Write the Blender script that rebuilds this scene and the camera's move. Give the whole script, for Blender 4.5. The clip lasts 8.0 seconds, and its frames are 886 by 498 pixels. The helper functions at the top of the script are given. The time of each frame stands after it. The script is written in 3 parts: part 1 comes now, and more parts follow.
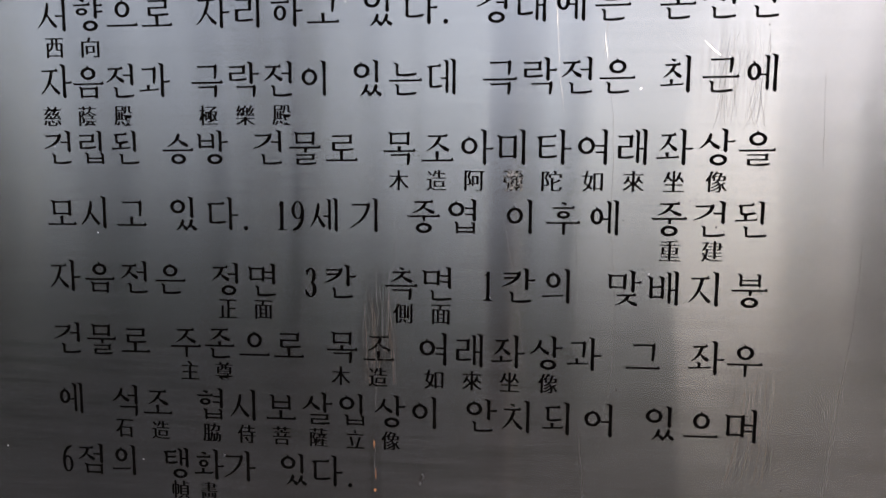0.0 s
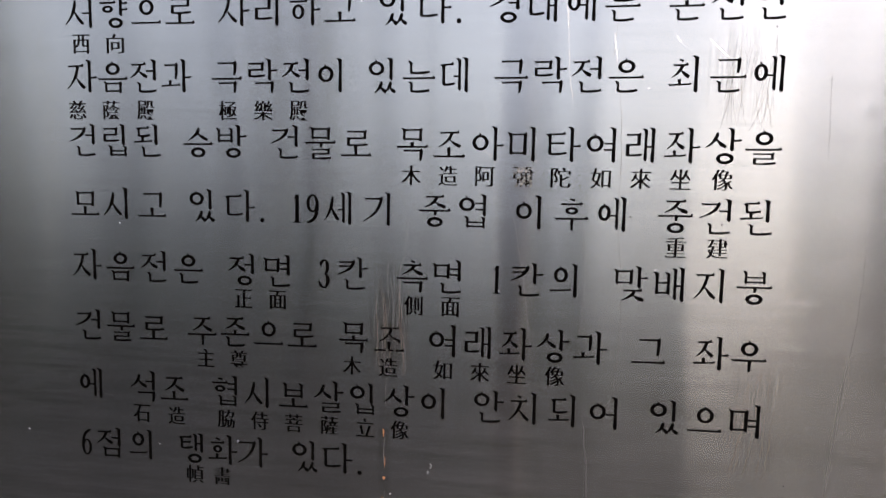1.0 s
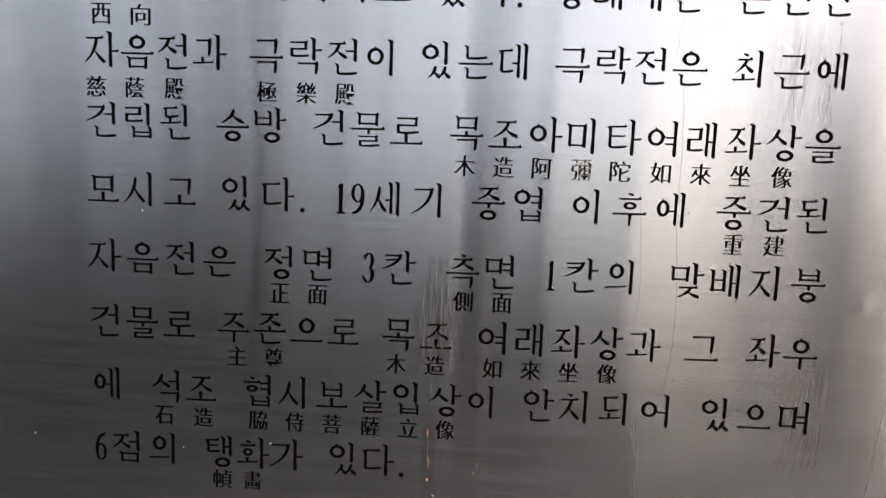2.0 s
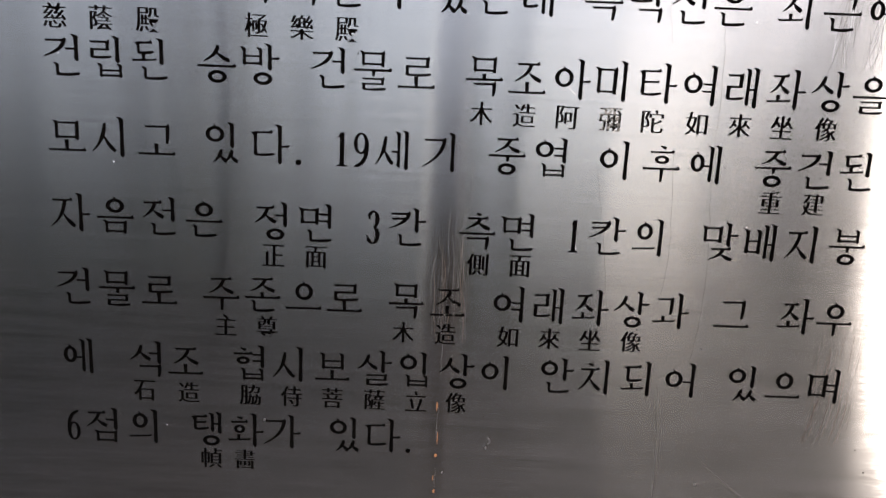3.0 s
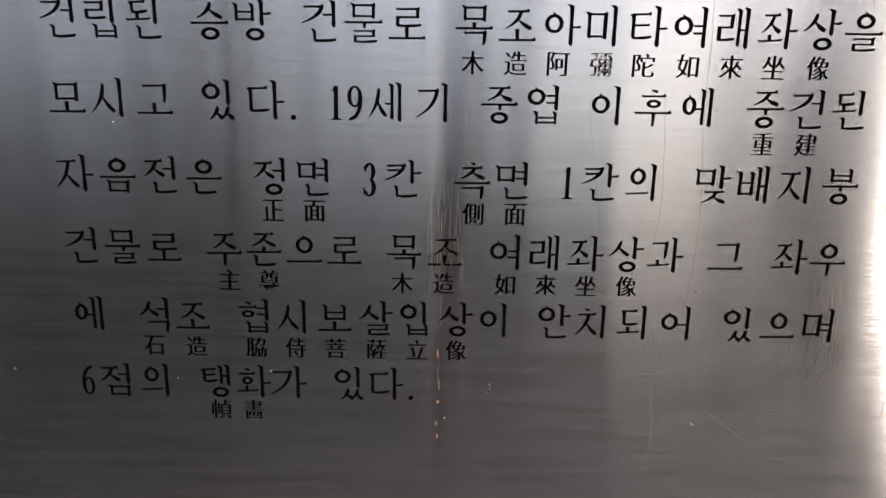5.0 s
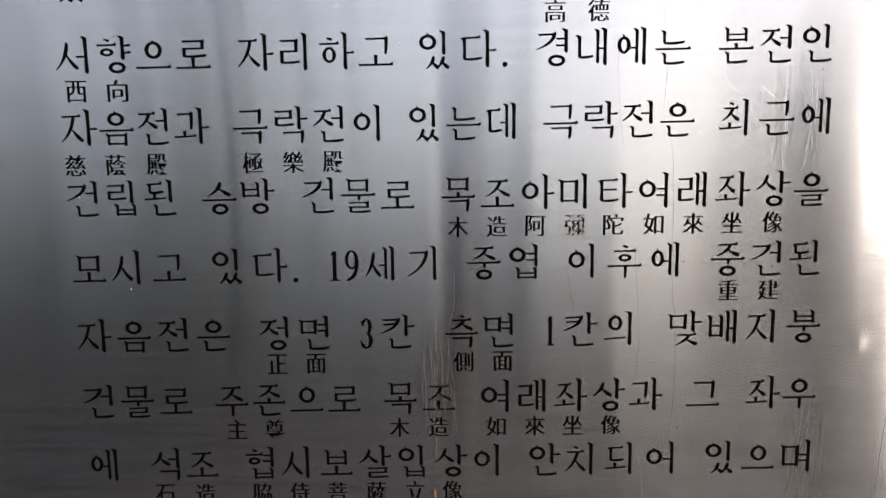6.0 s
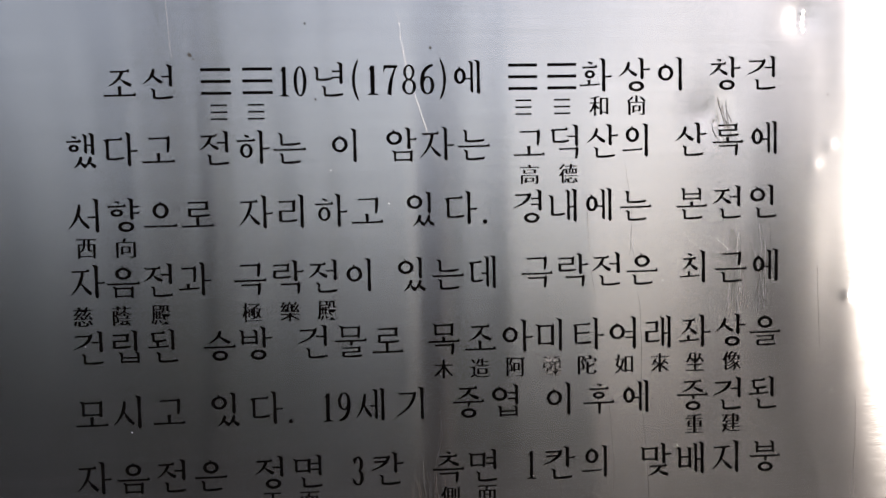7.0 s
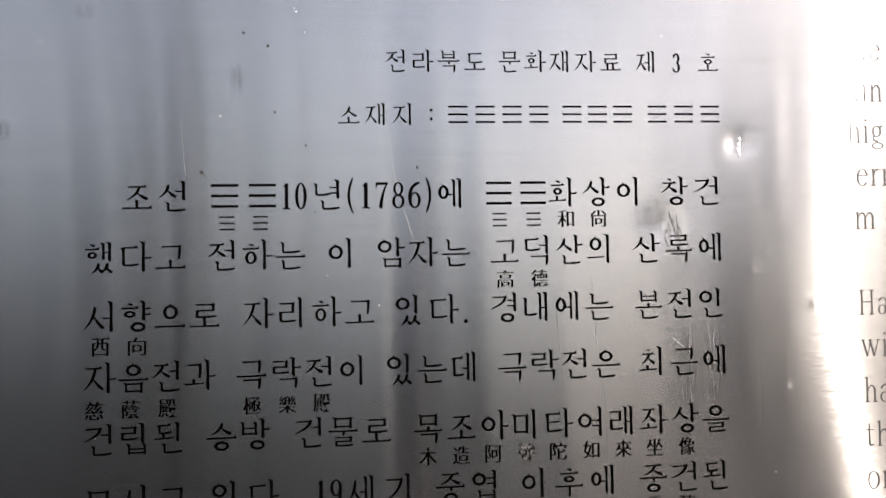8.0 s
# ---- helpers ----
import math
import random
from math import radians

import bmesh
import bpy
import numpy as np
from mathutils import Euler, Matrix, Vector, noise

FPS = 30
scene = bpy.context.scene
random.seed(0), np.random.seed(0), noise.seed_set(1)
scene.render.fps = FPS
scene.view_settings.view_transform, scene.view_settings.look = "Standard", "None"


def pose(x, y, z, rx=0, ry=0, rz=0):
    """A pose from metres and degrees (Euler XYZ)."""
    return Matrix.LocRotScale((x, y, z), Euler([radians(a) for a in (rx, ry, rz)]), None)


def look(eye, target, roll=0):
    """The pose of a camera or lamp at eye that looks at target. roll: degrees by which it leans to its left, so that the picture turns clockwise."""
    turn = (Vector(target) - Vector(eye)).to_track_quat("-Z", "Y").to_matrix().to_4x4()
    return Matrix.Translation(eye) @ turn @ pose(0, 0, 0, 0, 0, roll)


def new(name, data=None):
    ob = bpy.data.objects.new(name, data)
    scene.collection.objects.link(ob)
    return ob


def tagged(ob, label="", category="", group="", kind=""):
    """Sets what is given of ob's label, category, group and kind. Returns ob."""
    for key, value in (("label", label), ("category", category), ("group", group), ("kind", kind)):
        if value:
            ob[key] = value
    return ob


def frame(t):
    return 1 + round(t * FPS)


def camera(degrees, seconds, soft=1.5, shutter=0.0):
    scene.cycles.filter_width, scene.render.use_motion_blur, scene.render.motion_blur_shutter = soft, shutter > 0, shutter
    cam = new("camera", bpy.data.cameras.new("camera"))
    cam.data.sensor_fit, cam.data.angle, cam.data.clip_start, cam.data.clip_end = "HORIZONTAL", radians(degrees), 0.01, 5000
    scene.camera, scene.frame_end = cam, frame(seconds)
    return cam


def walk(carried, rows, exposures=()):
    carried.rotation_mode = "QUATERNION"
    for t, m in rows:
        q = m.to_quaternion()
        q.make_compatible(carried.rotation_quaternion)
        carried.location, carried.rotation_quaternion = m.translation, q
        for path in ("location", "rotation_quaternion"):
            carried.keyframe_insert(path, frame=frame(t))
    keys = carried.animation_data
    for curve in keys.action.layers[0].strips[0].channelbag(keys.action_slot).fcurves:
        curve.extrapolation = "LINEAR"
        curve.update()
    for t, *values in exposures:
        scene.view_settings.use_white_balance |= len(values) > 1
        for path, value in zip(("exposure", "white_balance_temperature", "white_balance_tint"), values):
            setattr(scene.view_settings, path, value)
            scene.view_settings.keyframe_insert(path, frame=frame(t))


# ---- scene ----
cam = camera(70.3, 8.0)
PATH = [
    (0, (0.0676, -0.3439, 1.3774), (0.0473, -0.1461, 1.3564), 0.6),
    (0.5, (0.0798, -0.3561, 1.3764), (0.0541, -0.1587, 1.3574), 0.2),
    (1, (0.0690, -0.3528, 1.3733), (0.0452, -0.1553, 1.3531), 1.3),
    (1.5, (0.0447, -0.3485, 1.3721), (0.0321, -0.1500, 1.3509), 1.9),
    (1.7, (0.0304, -0.3469, 1.3740), (0.0204, -0.1484, 1.3518), 2.1),
    (2.8, (-0.0158, -0.3180, 1.3691), (-0.0151, -0.1206, 1.3370), 3.1),
    (3, (-0.0129, -0.3107, 1.3675), (-0.0096, -0.1139, 1.3317), 3.0),
    (3.5, (-0.0099, -0.3082, 1.3643), (-0.0058, -0.1121, 1.3251), 2.0),
    (4, (-0.0087, -0.3160, 1.3550), (-0.0075, -0.1208, 1.3116), 1.7),
    (5.3, (-0.0045, -0.3207, 1.3603), (-0.0048, -0.1256, 1.3160), 0.9),
    (5.5, (-0.0035, -0.3253, 1.3682), (-0.0050, -0.1283, 1.3337), 0.1),
    (6, (0.0007, -0.3361, 1.4085), (-0.0001, -0.1376, 1.3837), -0.6),
    (6.5, (0.0004, -0.3439, 1.4384), (0.0046, -0.1447, 1.4209), -1.0),
    (7, (-0.0033, -0.3585, 1.4633), (0.0031, -0.1588, 1.4545), -1.0),
    (7.5, (-0.0047, -0.3767, 1.4763), (0.0057, -0.1770, 1.4739), -0.7),
    (8, (-0.0108, -0.3989, 1.4978), (0.0039, -0.1995, 1.5033), -0.8),
]
EXPOSURE = [(0, 0.80), (0.5, 1.03), (1.0, 1.10), (1.7, 1.14), (3.0, 0.97), (4.0, 0.92), (5.3, 0.99), (6.0, 1.08), (6.5, 0.88), (7.0, 0.66), (7.5, 0.56), (8.0, 0.62)]
walk(cam, [(t, look(eye, target, roll)) for t, eye, target, roll in PATH], [(t, stops + 0.12, 6720, 18) for t, stops in EXPOSURE])

# ---- daylight ----
SUN_AZ, SUN_EL = 42.5, 30.0     # degrees from the plate's outward normal towards its right, and up
sun_way = Vector((math.sin(radians(SUN_AZ)) * math.cos(radians(SUN_EL)), -math.cos(radians(SUN_AZ)) * math.cos(radians(SUN_EL)), math.sin(radians(SUN_EL))))
world = bpy.data.worlds.new("sky")
scene.world = world
world.use_nodes = True
wn = world.node_tree
sky = wn.nodes.new("ShaderNodeTexSky")
sky.sky_type, sky.sun_disc = "NISHITA", False
sky.sun_elevation = radians(SUN_EL)
sky.sun_rotation = math.atan2(sun_way.x, sun_way.y)
sky.dust_density, sky.air_density, sky.ozone_density = 0.6, 1.0, 0.4
haze = wn.nodes.new("ShaderNodeHueSaturation")      # a hazy, whitish sky
haze.inputs["Saturation"].default_value = 0.55
wn.links.new(sky.outputs[0], haze.inputs["Color"])
wn.links.new(haze.outputs[0], wn.nodes["Background"].inputs[0])
wn.nodes["Background"].inputs[1].default_value = 0.12
sun_data = bpy.data.lights.new("sun", "SUN")
sun_data.energy, sun_data.angle, sun_data.color = 5.0, radians(0.53), (1.0, 0.93, 0.82)
sun = new("sun", sun_data)
sun.matrix_world = look(sun_way * 30, (0, 0, 0))


# ---- materials ----
class Nodes:
    """A small hand for building a node material."""

    def __init__(self, name):
        self.mat = bpy.data.materials.new(name)
        self.mat.use_nodes = True
        self.tree = self.mat.node_tree
        self.bsdf = self.tree.nodes["Principled BSDF"]
        self.at = self.add("ShaderNodeNewGeometry").outputs["Position"]

    def add(self, kind, **props):
        n = self.tree.nodes.new(kind)
        for key, value in props.items():
            setattr(n, key, value)
        return n

    def link(self, a, b):
        self.tree.links.new(a, b)

    def noise(self, scale, stretch=(1, 1, 1), detail=4.0, rough=0.55):
        m = self.add("ShaderNodeMapping")
        m.inputs["Scale"].default_value = stretch
        self.link(self.at, m.inputs["Vector"])
        n = self.add("ShaderNodeTexNoise")
        n.inputs["Scale"].default_value, n.inputs["Detail"].default_value, n.inputs["Roughness"].default_value = scale, detail, rough
        self.link(m.outputs[0], n.inputs["Vector"])
        return n.outputs["Fac"]

    def span(self, fac, lo, hi, a=0.0, b=1.0):
        r = self.add("ShaderNodeMapRange")
        for i, v in enumerate((lo, hi, a, b)):
            r.inputs[i + 1].default_value = v
        self.link(fac, r.inputs[0])
        return r.outputs[0]

    def mix(self, fac, a, b):
        m = self.add("ShaderNodeMix", data_type="RGBA")
        for sock, v in ((m.inputs[6], a), (m.inputs[7], b)):
            if isinstance(v, tuple):
                sock.default_value = (*v, 1)
            else:
                self.link(v, sock)
        if isinstance(fac, float):
            m.inputs[0].default_value = fac
        else:
            self.link(fac, m.inputs[0])
        return m.outputs[2]

    def bump(self, fac, strength, distance):
        b = self.add("ShaderNodeBump")
        b.inputs["Strength"].default_value, b.inputs["Distance"].default_value = strength, distance
        self.link(fac, b.inputs["Height"])
        self.link(b.outputs[0], self.bsdf.inputs["Normal"])

    def set(self, **values):
        for key, v in values.items():
            sock = self.bsdf.inputs[key.replace("_", " ")]
            if isinstance(v, (int, float)):
                sock.default_value = v
            elif isinstance(v, tuple):
                sock.default_value = (*v, 1)
            else:
                self.link(v, sock)


GROOVE = 0.72
LOBES = [                        # share, kind, roughness, stretch, whether the grooves tip it
    (1.0, "BECKMANN", 0.17, -0.80, False), (0.06, "GGX", 0.27, -0.85, True), (0.055, "BECKMANN", 0.185, -0.985, True),
]


def brushed_steel():
    n = Nodes("brushed stainless steel")
    grain = n.noise(900, (0.012, 1, 1), 3, 0.7)
    cloud = n.noise(9, (1, 1, 0.35), 5, 0.6)
    grime = n.noise(160, (1, 1, 0.12), 4, 0.65)
    base = n.mix(n.span(cloud, 0.3, 0.7), (0.60, 0.60, 0.60), (0.52, 0.515, 0.505))
    base = n.mix(n.span(grain, 0.25, 0.75, 0, 0.26), base, (0.38, 0.38, 0.38))
    streak = n.noise(220, (0.012, 1, 1), 3, 0.6)
    base = n.mix(n.span(streak, 0.4, 0.75, 0, 0.16), base, (0.42, 0.42, 0.415))
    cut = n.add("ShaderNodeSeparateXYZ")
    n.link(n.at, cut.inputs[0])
    patch = n.span(cut.outputs[2], 1.45, 1.36, 0.1, 0.9)    # brush streaks; their stronger showing in the lower reflection is painted into the colour
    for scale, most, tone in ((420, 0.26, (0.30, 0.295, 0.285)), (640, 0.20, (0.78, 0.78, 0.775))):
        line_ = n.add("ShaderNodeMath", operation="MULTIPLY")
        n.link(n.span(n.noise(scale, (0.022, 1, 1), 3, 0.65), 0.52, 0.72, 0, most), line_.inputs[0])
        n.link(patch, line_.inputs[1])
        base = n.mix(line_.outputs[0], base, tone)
    low_bands = n.add("ShaderNodeMath", operation="MULTIPLY")        # soft level brush bands, low down; their colour also darkens the lower reflection
    n.link(n.span(n.noise(170, (0.06, 1, 1), 4, 0.7), 0.42, 0.68, 0, 0.62), low_bands.inputs[0])
    n.link(n.span(cut.outputs[2], 1.36, 1.24, 0.1, 1.0), low_bands.inputs[1])
    base = n.mix(low_bands.outputs[0], base, (0.33, 0.325, 0.31))
    base = n.mix(n.span(grime, 0.62, 0.8, 0, 0.25), base, (0.33, 0.31, 0.28))
    rub = n.noise(500, (1, 1, 0.05), 4, 0.7)
    for cx, cz, rx, rz, most in ((-0.0045, 1.293, 0.012, 0.034, 0.85), (-0.109, 1.617, 0.006, 0.010, 0.35), (-0.249, 1.583, 0.005, 0.008, 0.35), (-0.201, 1.658, 0.006, 0.006, 0.3), (0.170, 1.513, 0.008, 0.016, 0.4), (0.202, 1.252, 0.020, 0.045, 0.35), (0.178, 1.436, 0.018, 0.03, 0.25), (-0.006, 1.20, 0.004, 0.05, 0.45)):
        spot = n.add("ShaderNodeMapping")
        spot.inputs["Location"].default_value = (-cx / rx, 0, -cz / rz)
        spot.inputs["Scale"].default_value = (1 / rx, 0, 1 / rz)
        n.link(n.at, spot.inputs["Vector"])
        far = n.add("ShaderNodeVectorMath", operation="LENGTH")
        n.link(spot.outputs[0], far.inputs[0])
        cover = n.add("ShaderNodeMath", operation="MULTIPLY")
        n.link(n.span(far.outputs["Value"], 1.15, 0.35, 0, most), cover.inputs[0])
        n.link(n.span(rub, 0.38, 0.62), cover.inputs[1])
        base = n.mix(cover.outputs[0], base, (0.13, 0.105, 0.09))
    up = n.add("ShaderNodeCombineXYZ")
    up.inputs[2].default_value = 1
    # the grooves of the brushing run level, so they tip the face up and down only
    groove = n.noise(5200, (0.02, 1, 1), 2, 0.6)
    tip = n.add("ShaderNodeCombineXYZ")
    n.link(n.span(groove, 0.2, 0.8, -GROOVE, GROOVE), tip.inputs[2])
    lean = n.add("ShaderNodeVectorMath", operation="ADD")
    n.link(n.add("ShaderNodeNewGeometry").outputs["Normal"], lean.inputs[0])
    n.link(tip.outputs[0], lean.inputs[1])
    even = n.add("ShaderNodeVectorMath", operation="NORMALIZE")
    n.link(lean.outputs[0], even.inputs[0])
    shader = None
    for share, kind, rough, aniso, grooved in LOBES:
        g = n.add("ShaderNodeBsdfAnisotropic")
        g.distribution = kind
        g.inputs["Anisotropy"].default_value, g.inputs["Roughness"].default_value = aniso, rough
        n.link(base, g.inputs["Color"])
        n.link(up.outputs[0], g.inputs["Tangent"])
        if grooved:
            n.link(even.outputs[0], g.inputs["Normal"])
        if shader:
            both = n.add("ShaderNodeMixShader")
            both.inputs[0].default_value = share
            n.link(shader, both.inputs[1])
            n.link(g.outputs[0], both.inputs[2])
            shader = both.outputs[0]
        else:
            shader = g.outputs[0]
    out = n.tree.nodes["Material Output"]
    n.link(shader, out.inputs["Surface"])
    return n.mat


def scratch_steel(name, colour, rough):
    n = Nodes(name)
    n.set(Base_Color=n.mix(n.noise(300), colour, tuple(c * 0.6 for c in colour)), Metallic=1.0, Roughness=rough)
    return n.mat


def black_enamel(name, wear):
    n = Nodes(name)
    chips = n.noise(420, (1, 1, 1), 4, 0.7)
    cloud = n.noise(60)
    # darker than real black paint: shade in the engraved strokes is in this tone
    base = n.mix(n.span(cloud, 0.35, 0.65), (0.0008, 0.0008, 0.001), (0.0018, 0.0017, 0.0017))
    base = n.mix(n.span(chips, 0.72 - wear, 0.80 - wear, 0, 0.75 if not wear else 0.9), base, (0.12, 0.118, 0.115) if not wear else (0.15, 0.147, 0.143))
    n.set(Base_Color=base, Roughness=n.span(cloud, 0.3, 0.7, 0.7, 0.85), Specular_IOR_Level=0.0)
    n.bump(chips, 0.2, 0.0001)
    return n.mat


def simple(name, a, b, scale, rough, metal=0.0, relief=0.0):
    n = Nodes(name)
    f = n.noise(scale, (1, 1, 1), 6, 0.6)
    n.set(Base_Color=n.mix(n.span(f, 0.3, 0.7), a, b), Roughness=rough, Metallic=metal)
    if relief:
        n.bump(f, 0.6, relief)
    return n.mat


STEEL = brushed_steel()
POST = simple("post steel", (0.45, 0.45, 0.45), (0.36, 0.36, 0.35), 40, 0.35, 1.0)
INK = black_enamel("black enamel", 0.0)
WORN = black_enamel("worn black enamel", 0.23)
RUBBED = black_enamel("rubbed black enamel", 0.15)
# glare over the English letters is painted in as a lighter, browner ink
GLARE_INK = simple("glare-greyed enamel", (0.05, 0.046, 0.042), (0.028, 0.027, 0.026), 300, 0.6)
BRIGHT = scratch_steel("bright scratched steel", (0.62, 0.62, 0.62), 0.28)
DULL = scratch_steel("dull scratched steel", (0.26, 0.257, 0.25), 0.4)
SCUFF = scratch_steel("brown rubbed steel", (0.20, 0.15, 0.12), 0.5)
DARK = scratch_steel("dark scratched steel", (0.16, 0.155, 0.15), 0.42)
RUST = simple("rust", (0.22, 0.095, 0.035), (0.10, 0.045, 0.02), 900, 0.85)
SPECK = simple("dirt speck", (0.022, 0.02, 0.018), (0.012, 0.011, 0.010), 900, 0.8)
PALE = simple("pale dried paint", (0.16, 0.155, 0.15), (0.09, 0.088, 0.085), 900, 0.7)
# very dark even tone, chosen to darken what the plate's lower part mirrors
EARTH = simple("dark earth", (0.032, 0.027, 0.024), (0.017, 0.015, 0.014), 6, 0.95, 0, 0.01)
BARK = simple("grey brown bark", (0.085, 0.065, 0.05), (0.035, 0.028, 0.022), 14, 0.95, 0, 0.02)
LEAF = simple("green foliage", (0.055, 0.085, 0.025), (0.03, 0.05, 0.018), 3, 0.7)
PINE = simple("pine foliage", (0.028, 0.048, 0.025), (0.016, 0.03, 0.018), 3, 0.7)


# ---- geometry helpers ----
def mesh_object(name, verts, faces, material, parent=None, label="", smooth=False):
    me = bpy.data.meshes.new(name)
    me.from_pydata(verts, [], faces)
    me.validate()
    me.materials.append(material)
    if smooth:
        me.shade_smooth()
    ob = new(name, me)
    if parent:
        ob.parent = parent
    if label:
        tagged(ob, label)
    return ob


def part(name, bm, material, parent, label="", smooth=False):
    me = bpy.data.meshes.new(name)
    bm.to_mesh(me)
    bm.free()
    me.materials.append(material)
    if smooth:
        me.shade_smooth()
    ob = new(name, me)
    ob.parent = parent
    if label:
        tagged(ob, label)
    return ob


def thing(name, at, label, category, group=""):
    return tagged(new(name), label, category, group)


# ---- the plate's skin: y of its front as a function of x and z ----
DENTS = [                        # x, z, radius, depth (minus: pushed out)
    (0.1625, 1.5245, 0.0115, 0.0009), (0.167, 1.517, 0.004, 0.0003), (0.160, 1.529, 0.004, -0.00015), (0.2165, 1.5755, 0.0105, 0.0008), (0.2160, 1.5795, 0.0014, -0.0002), (0.2155, 1.5760, 0.0013, -0.0002), (0.2150, 1.5725, 0.0014, -0.0002), (0.2158, 1.5690, 0.0013, -0.00016), (0.1645, 1.5195, 0.0013, -0.0002), (0.1652, 1.5155, 0.0014, -0.0002),
    (0.265, 1.469, 0.0030, -0.00004), (0.244, 1.416, 0.0028, -0.00009), (0.223, 1.493, 0.004, -0.00006), (0.226, 1.312, 0.004, -0.00010),
    (0.233, 1.504, 0.003, -0.00005), (-0.105, 1.615, 0.005, 0.0001),
]
WARPS = [(0.195, 1.458, 0.045, 0.07, -0.0005), (0.33, 1.51, 0.06, 0.12, -0.0004), (0.17, 1.33, 0.05, 0.06, 0.0002), (-0.05, 1.50, 0.09, 0.12, 0.0003), (0.06, 1.25, 0.06, 0.10, -0.0002)]

PLEATS = [                       # narrow upright waves in the sheet: x, z, half-width, half-height, depth
    (0.229, 1.575, 0.006, 0.045, 0.00006), (0.240, 1.585, 0.006, 0.05, -0.00006), (0.252, 1.60, 0.006, 0.05, 0.00004),
    (-0.142, 1.58, 0.008, 0.07, 0.00003), (-0.205, 1.60, 0.012, 0.09, -0.00006), (-0.10, 1.63, 0.012, 0.06, 0.00006), (-0.03, 1.62, 0.010, 0.05, -0.00006),
    (0.07, 1.53, 0.010, 0.08, 0.00006), (0.232, 1.40, 0.010, 0.10, 0.00006), (0.20, 1.28, 0.010, 0.09, -0.00005), (0.152, 1.24, 0.009, 0.08, 0.00005),
]


def skin(x, z):
    y = 0.0
    for cx, cz, r, d in DENTS:
        q = ((x - cx) ** 2 + (z - cz) ** 2) / (r * r)
        if q < 9:
            y += d * math.exp(-q)
    for cx, cz, rx, rz, d in WARPS:
        y += d * math.exp(-((x - cx) / rx) ** 2 - ((z - cz) / rz) ** 2)
    for cx, cz, rx, rz, d in PLEATS:
        q = ((x - cx) / rx) ** 2 + ((z - cz) / rz) ** 2
        if q < 9:
            y += d * math.exp(-q)
    y += 0.0001 * noise.noise((x * 7.0, z * 5.0, 3.7)) + 0.00003 * noise.noise((x * 26.0, z * 9.0, 9.1))
    y += 0.00002 * noise.noise((x * 60.0, z * 4.0, 5.3))
    return y


# ---- the setting ----
def ground():
    bm = bmesh.new()
    bmesh.ops.create_grid(bm, x_segments=60, y_segments=60, size=1.0)
    for v in bm.verts:
        r = max(abs(v.co.x), abs(v.co.y))
        s = 12 * r + 500 * r ** 6
        v.co.x, v.co.y = v.co.x / max(r, 1e-6) * s, v.co.y / max(r, 1e-6) * s
        v.co.z = 0.03 * noise.noise((v.co.x * 0.3, v.co.y * 0.3, 0)) * min(1, max(0, (v.co.length - 2) / 3)) - 0.0
    me = bpy.data.meshes.new("ground")
    bm.to_mesh(me)
    bm.free()
    me.materials.append(EARTH)
    return tagged(new("ground", me), "dark earth yard in front of the sign", "ground", kind="structure")


ground()


def tube(path, radii, sides=9):
    """Verts and faces of a tapered round limb along a path."""
    verts, faces = [], []
    for i, p in enumerate(path):
        a = Vector(path[min(i + 1, len(path) - 1)]) - Vector(path[max(i - 1, 0)])
        q = a.to_track_quat("Z", "Y")
        for k in range(sides):
            w = 2 * math.pi * k / sides
            verts.append(Vector(p) + q @ Vector((math.cos(w), math.sin(w), 0)) * radii[i])
    for i in range(len(path) - 1):
        for k in range(sides):
            faces.append((i * sides + k, i * sides + (k + 1) % sides, (i + 1) * sides + (k + 1) % sides, (i + 1) * sides + k))
    faces.append(tuple(range((len(path) - 1) * sides, len(path) * sides)))
    return verts, faces


def tree(x, y, height, trunk_r, crown_r, crown_base, leaves, leaf_size, foliage, label, seed):
    rng = random.Random(seed)
    root = thing("tree", None, label, "tree", "trees of the yard")
    root.location = (x, y, 0)
    top = height * 0.92
    path = [(0.06 * math.sin(i * 1.3 + seed) * i / 4, 0.05 * math.cos(i + seed) * i / 4, -0.1 + top * i / 7) for i in range(8)]
    verts, faces = tube(path, [trunk_r * (1.25 if i == 0 else 1 - 0.11 * i) for i in range(8)], 12)
    mesh_object("trunk", verts, faces, BARK, root, smooth=True)
    tips = []
    for i in range(9):
        z = crown_base + (height * 0.95 - crown_base) * (i + 0.3) / 9
        a = i * 2.4 + seed
        reach = crown_r * (0.75 + 0.3 * rng.random()) * (1.0 - 0.5 * max(0, (z - crown_base) / (height - crown_base) - 0.3))
        limb = [(0, 0, z - 0.5), (math.cos(a) * reach * 0.45, math.sin(a) * reach * 0.45, z), (math.cos(a) * reach, math.sin(a) * reach, z + 0.35)]
        v, f = tube(limb, [trunk_r * 0.4, trunk_r * 0.25, trunk_r * 0.08], 6)
        mesh_object("limb", v, f, BARK, root, smooth=True)
        tips += [limb[1], limb[2]] + [tuple(0.5 * (p + q) for p, q in zip(limb[1], limb[2]))]
    verts, faces = [], []
    for i in range(leaves):
        c = Vector(rng.choice(tips)) + Vector([rng.gauss(0, crown_r * 0.22) for _ in range(3)])
        if c.z < crown_base - 0.3:
            continue
        u = Vector([rng.gauss(0, 1) for _ in range(3)]).normalized() * leaf_size * rng.uniform(0.6, 1.3)
        w = u.orthogonal().normalized() * leaf_size * rng.uniform(0.35, 0.6)
        k = len(verts)
        verts += [c - u, c + w, c + u, c - w]
        faces.append((k, k + 1, k + 2, k + 3))
    mesh_object("crown", verts, faces, foliage, root)
    return root


